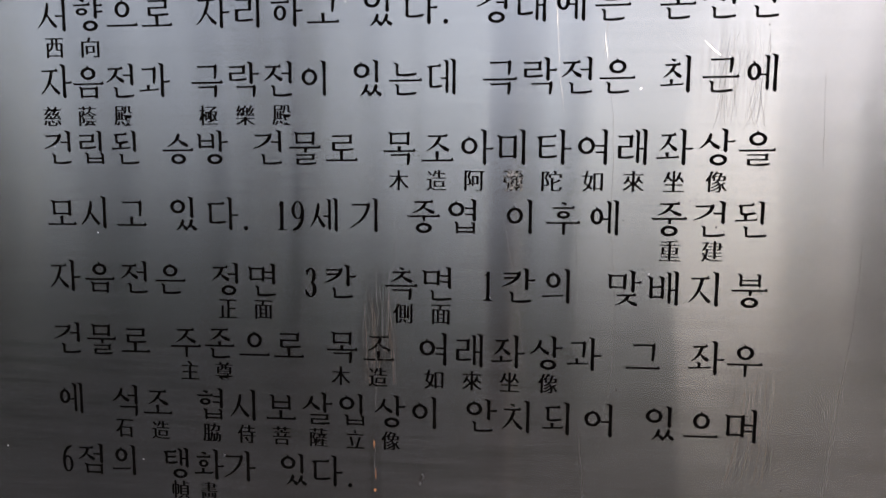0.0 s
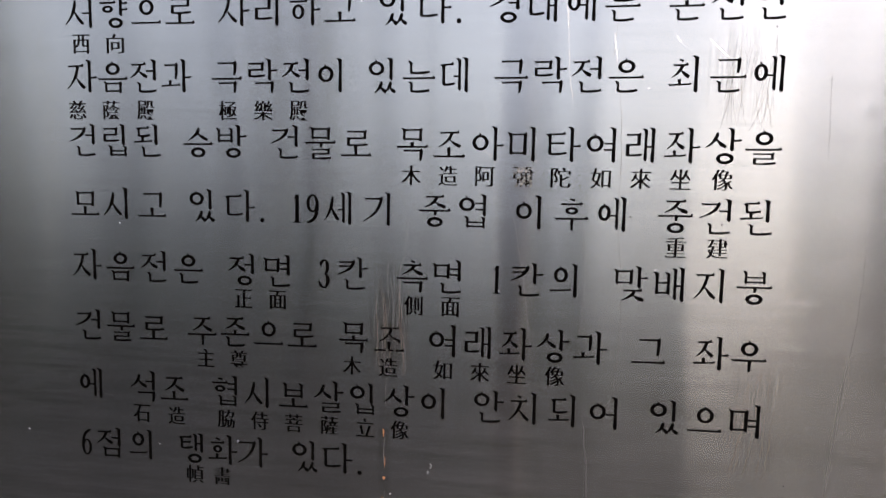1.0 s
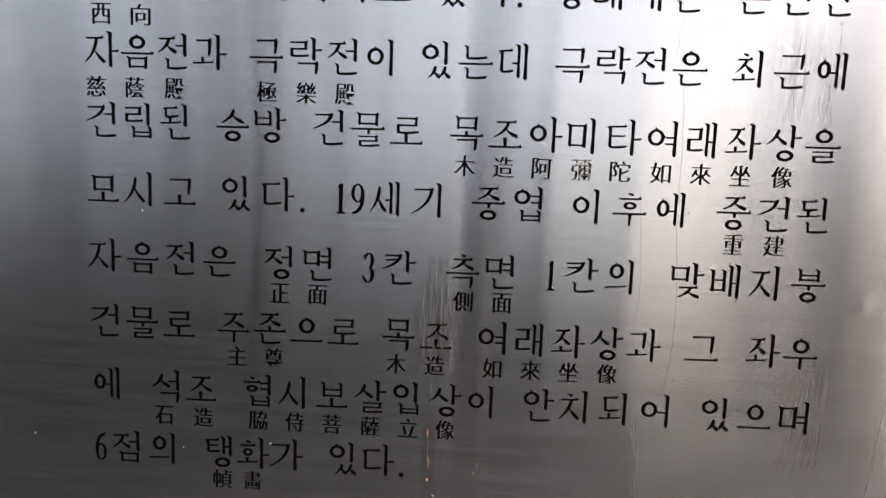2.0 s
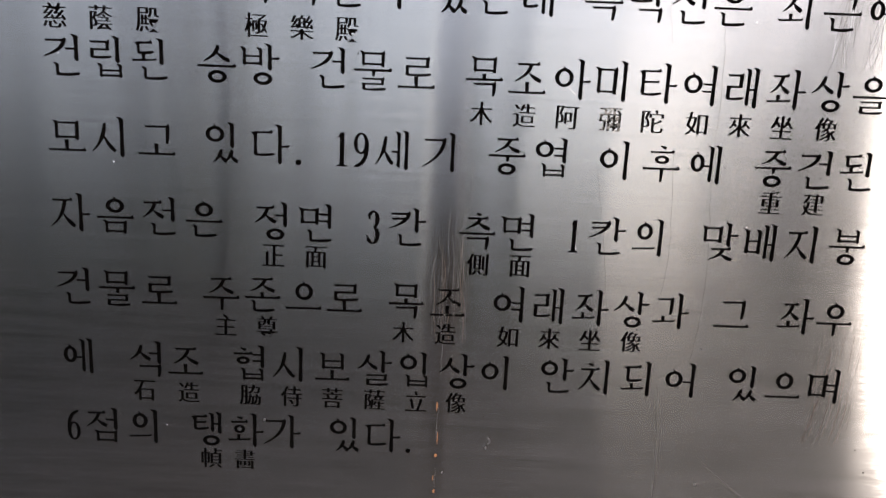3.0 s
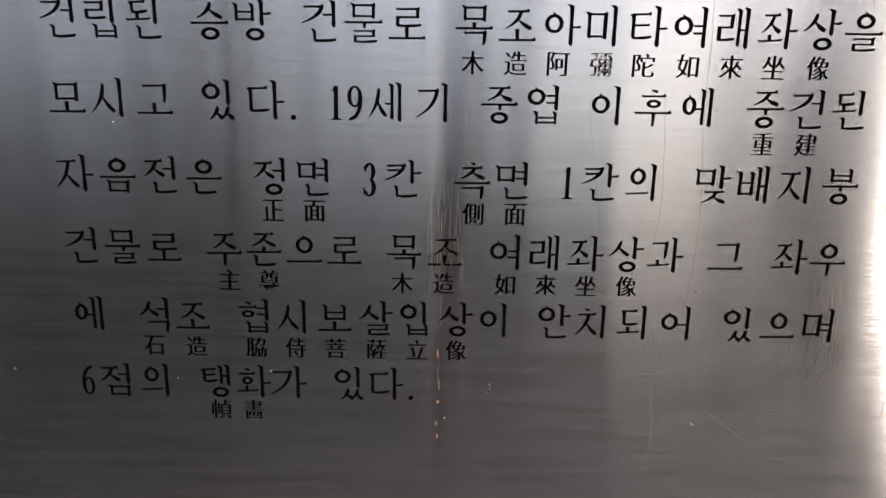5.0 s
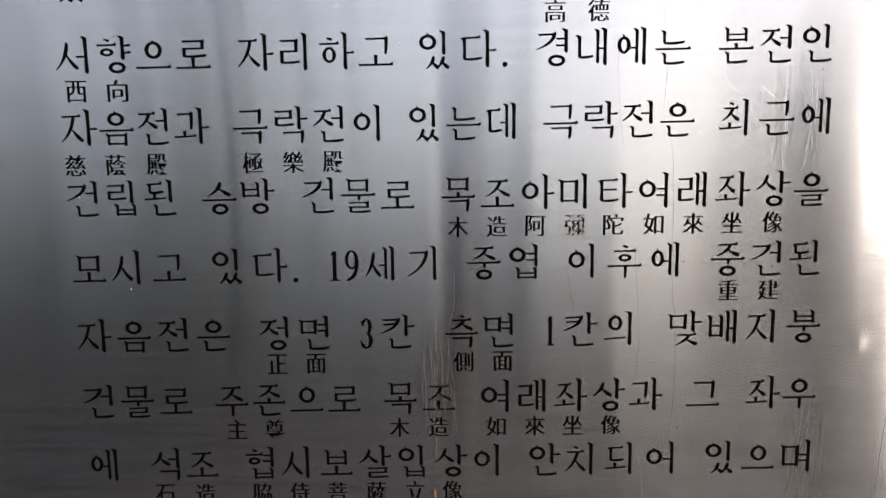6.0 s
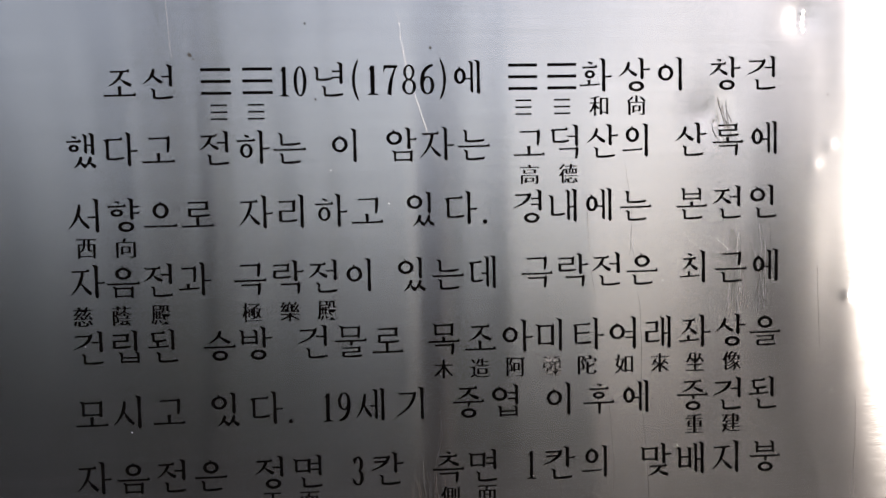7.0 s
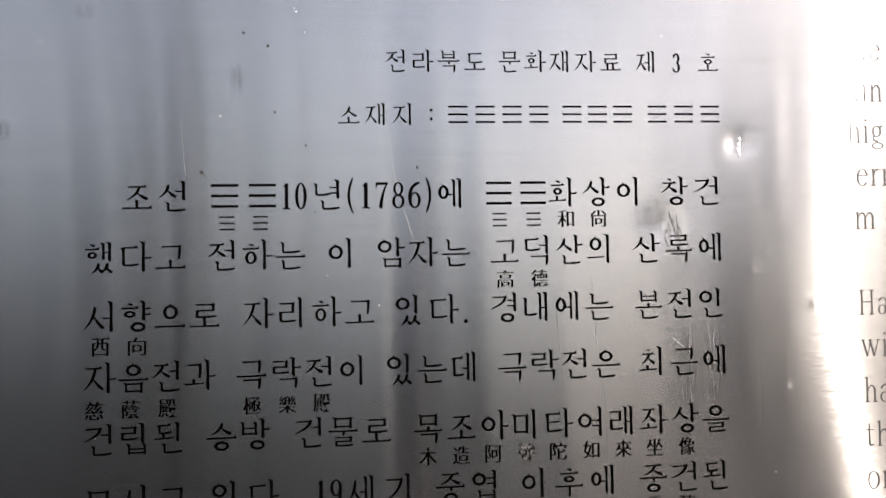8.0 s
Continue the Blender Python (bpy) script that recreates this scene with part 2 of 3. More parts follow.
def polar(az, d):
    return math.sin(radians(az)) * d, -math.cos(radians(az)) * d


# unseen trees, added to put dark and light bands into the plate's reflection
for az, d, h, tr, cr, base, n, ls, mat, label, seed in [
    (-19.5, 7.5, 4.2, 0.09, 1.35, 0.9, 330, 0.13, PINE, "dark green pine with a dense crown in the yard", 3),
    (4.2, 4.2, 1.9, 0.045, 0.34, 0.4, 340, 0.09, LEAF, "slender young tree with sparse leaves", 21),
    (31.0, 11.0, 3.1, 0.11, 1.4, 0.7, 1000, 0.14, LEAF, "broadleaf tree with a low light green crown", 8),
    (49.0, 12.0, 3.5, 0.12, 1.6, 0.8, 1100, 0.15, LEAF, "broadleaf tree with a dense crown", 17),
    (-31.0, 9.0, 2.5, 0.10, 1.3, 0.5, 700, 0.14, PINE, "dark evergreen tree with a broad crown", 27),
    (-52.0, 12.0, 6.0, 0.18, 2.0, 1.4, 2200, 0.2, LEAF, "broadleaf tree at the edge of the yard", 11),
    (68.0, 13.0, 7.0, 0.2, 2.2, 1.8, 2200, 0.2, LEAF, "broadleaf tree at the edge of the yard", 14),
]:
    tree(*polar(az, d), h, tr, cr, base, n, ls, mat, label, seed)


# unseen post, added as a stand-in for the upright dark band in the reflection
def stand_in_post(x, y, side, height):
    root = tagged(new("stand_in_post"), "unseen dark square post added to darken the plate's reflection", "post")
    root.location = (x, y, 0)
    root.rotation_euler.z = radians(8)
    for name, half, z0, z1, bevel in (("shaft", side / 2, -0.3, height, 0.02), ("cap", side / 2 + 0.02, height, height + 0.05, 0.012)):
        bm = bmesh.new()
        bmesh.ops.create_cube(bm, size=1.0)
        for v in bm.verts:
            v.co = Vector((v.co.x * 2 * half, v.co.y * 2 * half, z0 + (v.co.z + 0.5) * (z1 - z0)))
        bmesh.ops.bevel(bm, geom=bm.edges[:], offset=bevel, segments=2, affect="EDGES")
        part(name, bm, BARK, root)


stand_in_post(*polar(0.6, 3.2), 0.15, 1.72)


def hedge(az0, az1, d, height, seed, leaves=12000, stems=14):
    """A clipped hedge: many small leaves on stems, standing along an arc."""
    rng = random.Random(seed)
    root = tagged(new("hedge"), "unseen low dark hedge added to darken the plate's reflection", "hedge")
    verts, faces = [], []
    for i in range(leaves):
        x, y = polar(rng.uniform(az0, az1), d + rng.gauss(0, 0.14))
        c = Vector((x, y, height * rng.random() ** 0.7 + rng.gauss(0, 0.03)))
        u = Vector([rng.gauss(0, 1) for _ in range(3)]).normalized() * rng.uniform(0.03, 0.06)
        w = u.orthogonal().normalized() * rng.uniform(0.02, 0.035)
        k = len(verts)
        verts += [c - u, c + w, c + u, c - w]
        faces.append((k, k + 1, k + 2, k + 3))
    tagged(mesh_object("foliage", verts, faces, PINE, root), kind="stuff")
    for i in range(stems):
        x, y = polar(az0 + (az1 - az0) * (i + 0.5) / stems, d)
        v, f = tube([(x, y, -0.1), (x + rng.gauss(0, 0.03), y, height * 0.5), (x + rng.gauss(0, 0.05), y, height * 0.9)], [0.025, 0.018, 0.008], 7)
        mesh_object("stem", v, f, BARK, root, smooth=True)


# two unseen hedges, added to darken the low part of the plate's reflection
hedge(-58, -1.5, 4.6, 1.68, 31)
hedge(3.0, 16, 5.0, 1.5, 37, 3600, 5)


# ---- the sign ----
SIGN = thing("information_sign", None, "dented brushed steel information sign with engraved black Korean writing", "sign")
X0, X1, Z0, Z1 = -0.30, 0.80, 1.00, 1.80


def steps(spans):
    out = []
    for a, b, s in spans:
        n = max(1, round((b - a) / s))
        out += [a + (b - a) * i / n for i in range(n)]
    return out + [spans[-1][1]]


def plate():
    xs = steps([(X0, -0.26, 0.01), (-0.26, 0.14, 0.004), (0.14, 0.152, 0.0016), (0.152, 0.226, 0.0008), (0.226, 0.28, 0.0016), (0.28, 0.34, 0.004), (0.34, X1, 0.012)])
    zs = steps([(Z0, 1.15, 0.01), (1.15, 1.40, 0.004), (1.40, 1.508, 0.0016), (1.508, 1.586, 0.0008), (1.586, 1.60, 0.0016), (1.60, 1.70, 0.004), (1.70, Z1, 0.01)])
    nx, nz = len(xs), len(zs)
    verts = [(x, skin(x, z), z) for z in zs for x in xs]
    faces = [(j * nx + i, j * nx + i + 1, (j + 1) * nx + i + 1, (j + 1) * nx + i) for j in range(nz - 1) for i in range(nx - 1)]
    rim = [i for i in range(nx)] + [j * nx + nx - 1 for j in range(1, nz)] + [(nz - 1) * nx + i for i in range(nx - 2, -1, -1)] + [j * nx for j in range(nz - 2, 0, -1)]
    k = len(verts)
    verts += [(verts[i][0], 0.003, verts[i][2]) for i in rim]
    m = len(rim)
    faces += [(rim[i], k + i, k + (i + 1) % m, rim[(i + 1) % m]) for i in range(m)]
    faces.append(tuple(k + i for i in range(m - 1, -1, -1)))
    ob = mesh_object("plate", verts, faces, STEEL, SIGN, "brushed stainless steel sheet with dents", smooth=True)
    ob.data.set_sharp_from_angle(angle=radians(50))
    return ob


PLATE = plate()
for x in (X0 + 0.12, X1 - 0.12):
    v, f = tube([(x, 0.0335, -0.2), (x, 0.0335, 0.9), (x, 0.0335, Z1 - 0.02)], [0.03, 0.03, 0.03], 24)
    mesh_object("post", v, f, POST, SIGN, "round steel post", smooth=True)


# ---- engraved writing ----
class Ink:
    """Strokes of one line of writing, on the plate's skin."""

    def __init__(self):
        self.verts, self.faces, self.layer = [], [], 0

    def cell(self, x, z, w, h):
        self.x, self.z, self.w, self.h = x, z + 0.005 * x, w, h      # the rows rise a little to the right

    def poly(self, pts):
        self.layer = (self.layer + 1) % 9
        k, n = len(self.verts), len(pts)
        for depth in (-0.00010 - 0.000004 * self.layer, 0.0004):
            for u, v in pts:
                x, z = self.x + u * self.w, self.z + v * self.h
                self.verts.append((x, skin(x, z) + depth, z))
        self.faces.append(tuple(range(k, k + n)))
        self.faces += [(k + (i + 1) % n, k + i, k + n + i, k + n + (i + 1) % n) for i in range(n)]

    def ribbon(self, pts, widths, curve=6):
        """A brush stroke through two or three points (a bent one is a quadratic arc), with widths along it."""
        if len(pts) == 3:
            a, b, c = (Vector(p) for p in pts)
            pts = [a * (1 - t) ** 2 + 2 * b * t * (1 - t) + c * t * t for t in (i / curve for i in range(curve + 1))]
        pts = [Vector(p) for p in pts]
        widths = [1.28 * w for w in widths]
        left, right = [], []
        for i, p in enumerate(pts):
            d = (pts[min(i + 1, len(pts) - 1)] - pts[max(i - 1, 0)]).normalized()
            s = i / (len(pts) - 1) * (len(widths) - 1)
            j = min(int(s), len(widths) - 2)
            w = (widths[j] * (1 - s + j) + widths[j + 1] * (s - j)) / 2
            q = Vector((-d.y, d.x)) * w
            left.append(p + q), right.append(p - q)
        self.poly([tuple(p) for p in right] + [tuple(p) for p in reversed(left)])

    def ring(self, cx, cy, rx, ry, tx=0.10, ty=0.06, n=22, nub=False, a0=0.0, a1=360.0):
        full = a1 - a0 >= 360
        m = n if full else n + 1
        outer = [(cx + rx * math.cos(radians(a0 + (a1 - a0) * i / n)), cy + ry * math.sin(radians(a0 + (a1 - a0) * i / n))) for i in range(m)]
        inner = [(cx + (rx - tx) * math.cos(radians(a0 + (a1 - a0) * i / n)), cy + (ry - ty) * math.sin(radians(a0 + (a1 - a0) * i / n))) for i in range(m)]
        if full:
            h = n // 2
            self.poly(outer[:h + 1] + inner[h::-1])
            self.poly(outer[h:] + outer[:1] + inner[:1] + inner[:h - 1:-1])
        else:
            self.poly(outer + inner[::-1])
        if nub:
            self.poly([(cx - 0.055, cy + ry + 0.055), (cx - 0.01, cy + ry - 0.03), (cx + 0.03, cy + ry - 0.015), (cx - 0.005, cy + ry + 0.04)])

    # pen strokes of the serif hand
    def across(self, x0, x1, y, t=0.05, rise=0.02, knob=1.0):
        t *= 1.2
        e = min(0.10, (x1 - x0) * 0.4) * knob
        self.poly([(x0 - 0.005, y + 0.6 * t), (x0 + 0.02, y - 0.5 * t), (x1 - 0.03, y + rise - 0.5 * t), (x1, y + rise - 0.1 * t),
                   (x1 - 0.35 * e, y + rise + (0.5 + 0.8 * knob) * t), (x1 - e, y + rise * 0.7 + 0.5 * t), (x0 + 0.03, y + 0.45 * t)])

    def down(self, x, y0, y1, w=0.088):
        w *= 1.28
        m = 0.5 * (y0 + y1)
        self.poly([(x - 0.5 * w, y1 - 0.06), (x - 0.40 * w, m), (x - 0.5 * w, y0 + 0.07), (x - 0.2 * w, y0 + 0.015), (x + 0.22 * w, y0), (x + 0.5 * w, y0 + 0.05),
                   (x + 0.40 * w, m), (x + 0.46 * w, y1 - 0.02), (x + 0.1 * w, y1 + 0.005), (x - 0.55 * w, y1 + 0.03), (x - 1.25 * w, y1 + 0.02), (x - 0.8 * w, y1 - 0.015)])

    def tick(self, x, y, reach):
        self.poly([(x - 0.01, y - 0.028), (x + reach * 0.75, y - 0.03), (x + reach, y + 0.01), (x + reach * 0.8, y + 0.045), (x + reach * 0.4, y + 0.022), (x - 0.01, y + 0.025)])

    def drop(self, x, y, s=1.0):
        self.poly([(x - 0.07 * s, y + 0.05 * s), (x - 0.02 * s, y + 0.055 * s), (x + 0.06 * s, y - 0.01 * s), (x + 0.055 * s, y - 0.05 * s), (x, y - 0.05 * s), (x - 0.04 * s, y)])

    def consonant(self, c, x0, y0, x1, y1, place):
        w, h, m = x1 - x0, y1 - y0, 0.5 * (x0 + x1)
        v = min(0.08, 0.045 + 0.06 * h)
        t = 0.047
        if c in "ㄱㅋ":
            self.across(x0 + 0.04 * w, x1, y1 - 0.04, t, 0.012)
            if place == "side":
                self.ribbon([(x1 - 0.06, y1 - 0.03), (x1 - 0.09, y0 + 0.38 * h), (x0 - 0.02, y0)], [0.085, 0.075, 0.05, 0.02])
                if c == "ㅋ":
                    self.across(x0 + 0.08 * w, x1 - 0.14, y0 + 0.60 * h, t, 0.012, 0.4)
            else:
                self.ribbon([(x1 - 0.055, y1 - 0.02), (x1 - 0.045, y0 + 0.5 * h), (x1 - 0.075, y0)], [0.085, 0.075, 0.07, 0.045])
        elif c == "ㄴ":
            self.down(x0 + 0.08, y0 + 0.02, y1 - 0.03, v)
            self.ribbon([(x0 + 0.06, y0 + 0.05), (m, y0 + 0.01), (x1, y0 + 0.075)], [0.05, 0.055, 0.06, 0.05])
        elif c in "ㄷㅌ":
            self.across(x0 + 0.05, x1 - 0.02, y1 - 0.03, t, 0.012)
            self.down(x0 + 0.09, y0 + 0.02, y1 - 0.05, v)
            self.ribbon([(x0 + 0.07, y0 + 0.05), (m, y0 + 0.01), (x1 + 0.01, y0 + 0.075)], [0.05, 0.05, 0.06, 0.045])
            if c == "ㅌ":
                self.across(x0 + 0.08, x1 - 0.05, y0 + 0.54 * h, t, 0.01, 0.5)
        elif c == "ㄹ":
            t2 = 0.038 if h < 0.36 else t
            self.across(x0 + 0.03, x1 - 0.01, y1 - 0.03, t2, 0.008, 0.8)
            self.ribbon([(x1 - 0.07, y1 - 0.02), (x1 - 0.075, y0 + 0.5 * h)], [v, v * 0.9])
            self.across(x0 + 0.04, x1 - 0.02, y0 + 0.51 * h, t2, 0.006, 0.2)
            self.ribbon([(x0 + 0.08, y0 + 0.54 * h), (x0 + 0.08, y0 + 0.03)], [v, v])
            self.ribbon([(x0 + 0.05, y0 + 0.035), (m, y0 + 0.005), (x1 + 0.02, y0 + 0.055)], [t2, t2, 0.055, 0.045])
        elif c == "ㅁ":
            self.down(x0 + 0.07, y0, y1 - 0.01, v)
            self.across(x0 + 0.07, x1 - 0.01, y1 - 0.045, t, 0.008)
            self.ribbon([(x1 - 0.07, y1 - 0.03), (x1 - 0.075, y0 - 0.005)], [v * 1.05, v])
            self.across(x0 + 0.07, x1 - 0.07, y0 + 0.055, t, 0.004, 0.1)
        elif c == "ㅂ":
            self.down(x0 + 0.07, y0, y1, v)
            self.down(x1 - 0.07, y0, y1, v)
            self.across(x0 + 0.07, x1 - 0.07, y0 + 0.55 * h, 0.042, 0.004, 0.1)
            self.across(x0 + 0.07, x1 - 0.07, y0 + 0.06, t, 0.004, 0.1)
        elif c == "ㅅ":
            self.ribbon([(m + 0.03, y1), (m + 0.02, y0 + 0.42 * h), (x0, y0)], [0.05, 0.09, 0.07, 0.045, 0.018])
            self.ribbon([(m - 0.01, y0 + 0.60 * h), (m + 0.16 * w, y0 + 0.25 * h), (x1, y0 + 0.02)], [0.02, 0.055, 0.085, 0.07])
        elif c == "ㅆ":
            self.consonant("ㅅ", x0, y0, x0 + 0.56 * w, y1, place)
            self.consonant("ㅅ", x0 + 0.44 * w, y0, x1, y1, place)
        elif c == "ㅇ":
            self.ring(m, 0.5 * (y0 + y1) + (0.03 if place == "side" else 0), min(0.45 * w, 0.24), min(0.48 * h, 0.235), 0.108, 0.08, nub=place != "end")
        elif c in "ㅈㅊ":
            top = y1 - 0.04
            if c == "ㅊ":
                self.ribbon([(m - 0.05, y1 + 0.04), (m + 0.07, y1 - 0.005)], [0.035, 0.06])
                top = y1 - 0.13 * min(1, h / 0.5)
            self.across(x0 + 0.06 * w, x1 - 0.06 * w, top, t, 0.012)
            self.ribbon([(m + 0.10 * w, top + 0.01), (m + 0.02 * w, y0 + 0.36 * h), (x0, y0)], [0.07, 0.075, 0.05, 0.018])
            self.ribbon([(m + 0.02 * w, y0 + 0.46 * h), (m + 0.2 * w, y0 + 0.2 * h), (x1, y0 + 0.015)], [0.02, 0.055, 0.085, 0.07])
        elif c == "ㅍ":
            self.across(x0 + 0.03, x1 - 0.03, y1 - 0.04, t, 0.01)
            for q in (0.34, 0.66):
                self.ribbon([(x0 + q * w, y1 - 0.04), (x0 + q * w + (0.02 if q < 0.5 else -0.02), y0 + 0.05)], [0.07, 0.055])
            self.across(x0 - 0.02, x1 + 0.02, y0 + 0.03, t, 0.015)
        elif c == "ㅎ":
            self.ribbon([(m - 0.06, y1 + 0.03), (m + 0.08, y1 - 0.015)], [0.035, 0.06])
            self.across(x0, x1, y1 - 0.13 * min(1, h / 0.42), t, 0.012)
            r = 0.5 * (h - 0.21 * min(1, h / 0.42))
            self.ring(m, y0 + r, min(0.34 * w, 0.19), r, 0.098, 0.066)

    def vowel(self, v, low, final):
        """low: the foot of the vowel's stems; final: whether a closing letter follows."""
        mixed = {"ㅘ": ("ㅗ", "ㅏ"), "ㅙ": ("ㅗ", "ㅐ"), "ㅚ": ("ㅗ", "ㅣ"), "ㅢ": ("ㅡ", "ㅣ"), "ㅝ": ("ㅜ", "ㅓ"), "ㅟ": ("ㅜ", "ㅣ")}
        if v in mixed:
            a, b = mixed[v]
            y = low + (0.20 if not final else 0.10)
            self.across(0.02, 0.64, y, 0.047, 0.035, 0.5)
            if a == "ㅗ":
                self.ribbon([(0.31, y + 0.17), (0.315, y + 0.01)], [0.075, 0.06])
            elif a == "ㅜ":
                self.ribbon([(0.34, y), (0.32, y - 0.15)], [0.07, 0.05])
            self.vowel(b, low, final)
            return
        hi = 0.99
        mid = low + (hi - low) * (0.47 if not final else 0.48)
        if v in "ㅏㅑㅣ":
            self.down(0.76, low, hi)
            if v == "ㅏ":
                self.tick(0.80, mid, 0.22)
            elif v == "ㅑ":
                self.tick(0.80, mid + 0.09, 0.20)
                self.tick(0.80, mid - 0.10, 0.20)
        elif v in "ㅓㅕ":
            self.down(0.84, low, hi)
            for d in ((0,) if v == "ㅓ" else (0.08, -0.10)):
                self.across(0.56, 0.82, mid + d, 0.045, 0.0, 0.1)
        elif v in "ㅐㅔㅖ":
            near = 0.62 if v == "ㅐ" else 0.60
            self.down(near, low + 0.05, hi - 0.03, 0.075)
            self.down(near + 0.20, low, hi, 0.085)
            if v == "ㅐ":
                self.across(near + 0.01, near + 0.19, mid, 0.045, 0.0, 0.1)
            for d in {"ㅐ": (), "ㅔ": (0,), "ㅖ": (0.08, -0.08)}[v]:
                self.across(near - 0.19, near - 0.01, mid + d, 0.045, 0.0, 0.1)
        elif v in "ㅗㅛ":
            y = low + (0.12 if not final else 0.03)
            self.across(0.02, 0.98, y, 0.05, 0.012)
            for q in ((0.5,) if v == "ㅗ" else (0.36, 0.62)):
                self.ribbon([(q - 0.01, y + (0.27 if not final else 0.15)), (q, y)], [0.085, 0.065])
        elif v in "ㅜㅠ":
            y = low + (0.34 if not final else 0.13)
            self.across(0.01, 0.99, y, 0.05, 0.012)
            for q in ((0.52,) if v == "ㅜ" else (0.36, 0.64)):
                self.ribbon([(q, y), (q - 0.005, low if not final else y - 0.14)], [0.08, 0.075, 0.05])
        elif v == "ㅡ":
            self.across(0.01, 0.99, low + (0.14 if not final else 0.05), 0.05, 0.012)

    def syllable(self, s):
        n = ord(s) - 0xAC00
        first = "ㄱㄲㄴㄷㄸㄹㅁㅂㅃㅅㅆㅇㅈㅉㅊㅋㅌㅍㅎ"[n // 588]
        v = "ㅏㅐㅑㅒㅓㅔㅕㅖㅗㅘㅙㅚㅛㅜㅝㅞㅟㅠㅡㅢㅣ"[n % 588 // 28]
        last = ["", *"ㄱㄲㄳㄴㄵㄶㄷㄹㄺㄻㄼㄽㄾㄿㅀㅁㅂㅄㅅㅆㅇㅈㅊㅋㅌㅍㅎ"][n % 28]
        low = 0.36 if last else 0.0
        self.vowel(v, low, bool(last))
        if v in "ㅏㅑㅣㅓㅕㅐㅔㅖ":
            right = {"ㅏ": 0.60, "ㅑ": 0.60, "ㅣ": 0.59, "ㅓ": 0.60, "ㅕ": 0.58, "ㅐ": 0.50, "ㅔ": 0.45, "ㅖ": 0.44}[v]
            box = (0.05, 0.46, right, 0.89) if last else (0.04, 0.19, right, 0.83)
            if first in "ㄱㅅㅈㅊㅋ" and not last:
                box = (0.0, 0.12, right, 0.85)
            self.consonant(first, *box, "side")
        elif v in "ㅘㅙㅚㅢㅝㅟ":
            self.consonant(first, 0.10, *((0.61, 0.56, 0.92) if last else (0.41, 0.57, 0.87)), "side" if first not in "ㄱㅋ" else "top")
        elif v in "ㅗㅛ":
            self.consonant(first, 0.18, *((0.57, 0.82, 0.94) if last else (0.40, 0.84, 0.86)), "top")
        elif v in "ㅜㅠ":
            self.consonant(first, 0.18, *((0.59, 0.82, 0.95) if last else (0.47, 0.82, 0.90)), "top")
        else:
            self.consonant(first, 0.18, *((0.53, 0.82, 0.92) if last else (0.36, 0.84, 0.86)), "top")
        if last:
            top = 0.32 if v not in "ㅜㅠ" else 0.31
            if v in "ㅗㅛㅡㅜㅠ":
                self.consonant(last, 0.20, -0.01, 0.82, top, "end")
            else:
                self.consonant(last, 0.27, -0.01, 0.90, top, "end")

    def numeral(self, s):
        if s == "1":
            self.ribbon([(0.52, 0.95), (0.52, 0.03)], [0.2, 0.2])
            self.poly([(0.22, 0.80), (0.30, 0.82), (0.46, 0.80), (0.52, 0.96), (0.40, 0.90)])
            self.poly([(0.2, 0.0), (0.84, 0.0), (0.84, 0.03), (0.62, 0.06), (0.42, 0.06), (0.2, 0.03)])
        elif s == "0":
            self.ring(0.5, 0.48, 0.44, 0.49, 0.24, 0.05)
        elif s == "6":
            self.ring(0.5, 0.29, 0.42, 0.30, 0.22, 0.05)
            self.ribbon([(0.84, 0.94), (0.12, 0.86), (0.17, 0.28)], [0.05, 0.11, 0.17, 0.17])
        elif s == "9":
            self.ring(0.5, 0.67, 0.42, 0.30, 0.22, 0.05)
            self.ribbon([(0.16, 0.02), (0.88, 0.10), (0.83, 0.68)], [0.05, 0.11, 0.17, 0.17])
        elif s == "7":
            self.poly([(0.08, 0.74), (0.12, 0.74), (0.2, 0.86), (0.9, 0.86), (0.9, 0.96), (0.1, 0.96)])
            self.ribbon([(0.84, 0.92), (0.46, 0.5), (0.42, 0.0)], [0.05, 0.10, 0.17, 0.19])
        elif s == "8":
            self.ring(0.5, 0.72, 0.34, 0.25, 0.17, 0.05)
            self.ring(0.5, 0.25, 0.42, 0.26, 0.20, 0.05)
        elif s == "3":
            self.ring(0.44, 0.71, 0.38, 0.26, 0.26, 0.055, 14, a0=-85, a1=150)
            self.ring(0.42, 0.25, 0.44, 0.27, 0.28, 0.055, 14, a0=-150, a1=85)
            self.drop(0.18, 0.80, 1.6), self.drop(0.12, 0.16, 1.6)
        elif s == "(":
            self.ribbon([(0.9, 1.06), (-0.2, 0.45), (0.9, -0.12)], [0.06, 0.2, 0.3, 0.2, 0.06], 10)
        elif s == ")":
            self.ribbon([(0.1, 1.06), (1.2, 0.45), (0.1, -0.12)], [0.06, 0.2, 0.3, 0.2, 0.06], 10)

    def bars(self):
        for y in (0.10, 0.45, 0.80):
            self.poly([(0.06, y), (0.94, y), (0.94, y + 0.09), (0.06, y + 0.09)])

    def glyph(self, s):
        verts, faces = font_glyph(s)
        for j in (-1, 0, 1):            # laid three times side by side: upright strokes grow heavier than level ones
            k = len(self.verts)
            for u, d, v in verts:
                x, z = self.x + (u + 0.027 * j) * self.w, self.z + v * self.h
                self.verts.append((x, skin(x, z) + (-0.0001 - 0.000005 * j if d > 0 else 0.0004), z))
            self.faces += [tuple(k + i for i in f) for f in faces]

    def make(self, name, material, label=""):
        """Sets down what has been written since the last call as one piece of the plate."""
        if self.verts:
            mesh_object(name, self.verts, self.faces, material, PLATE, label)
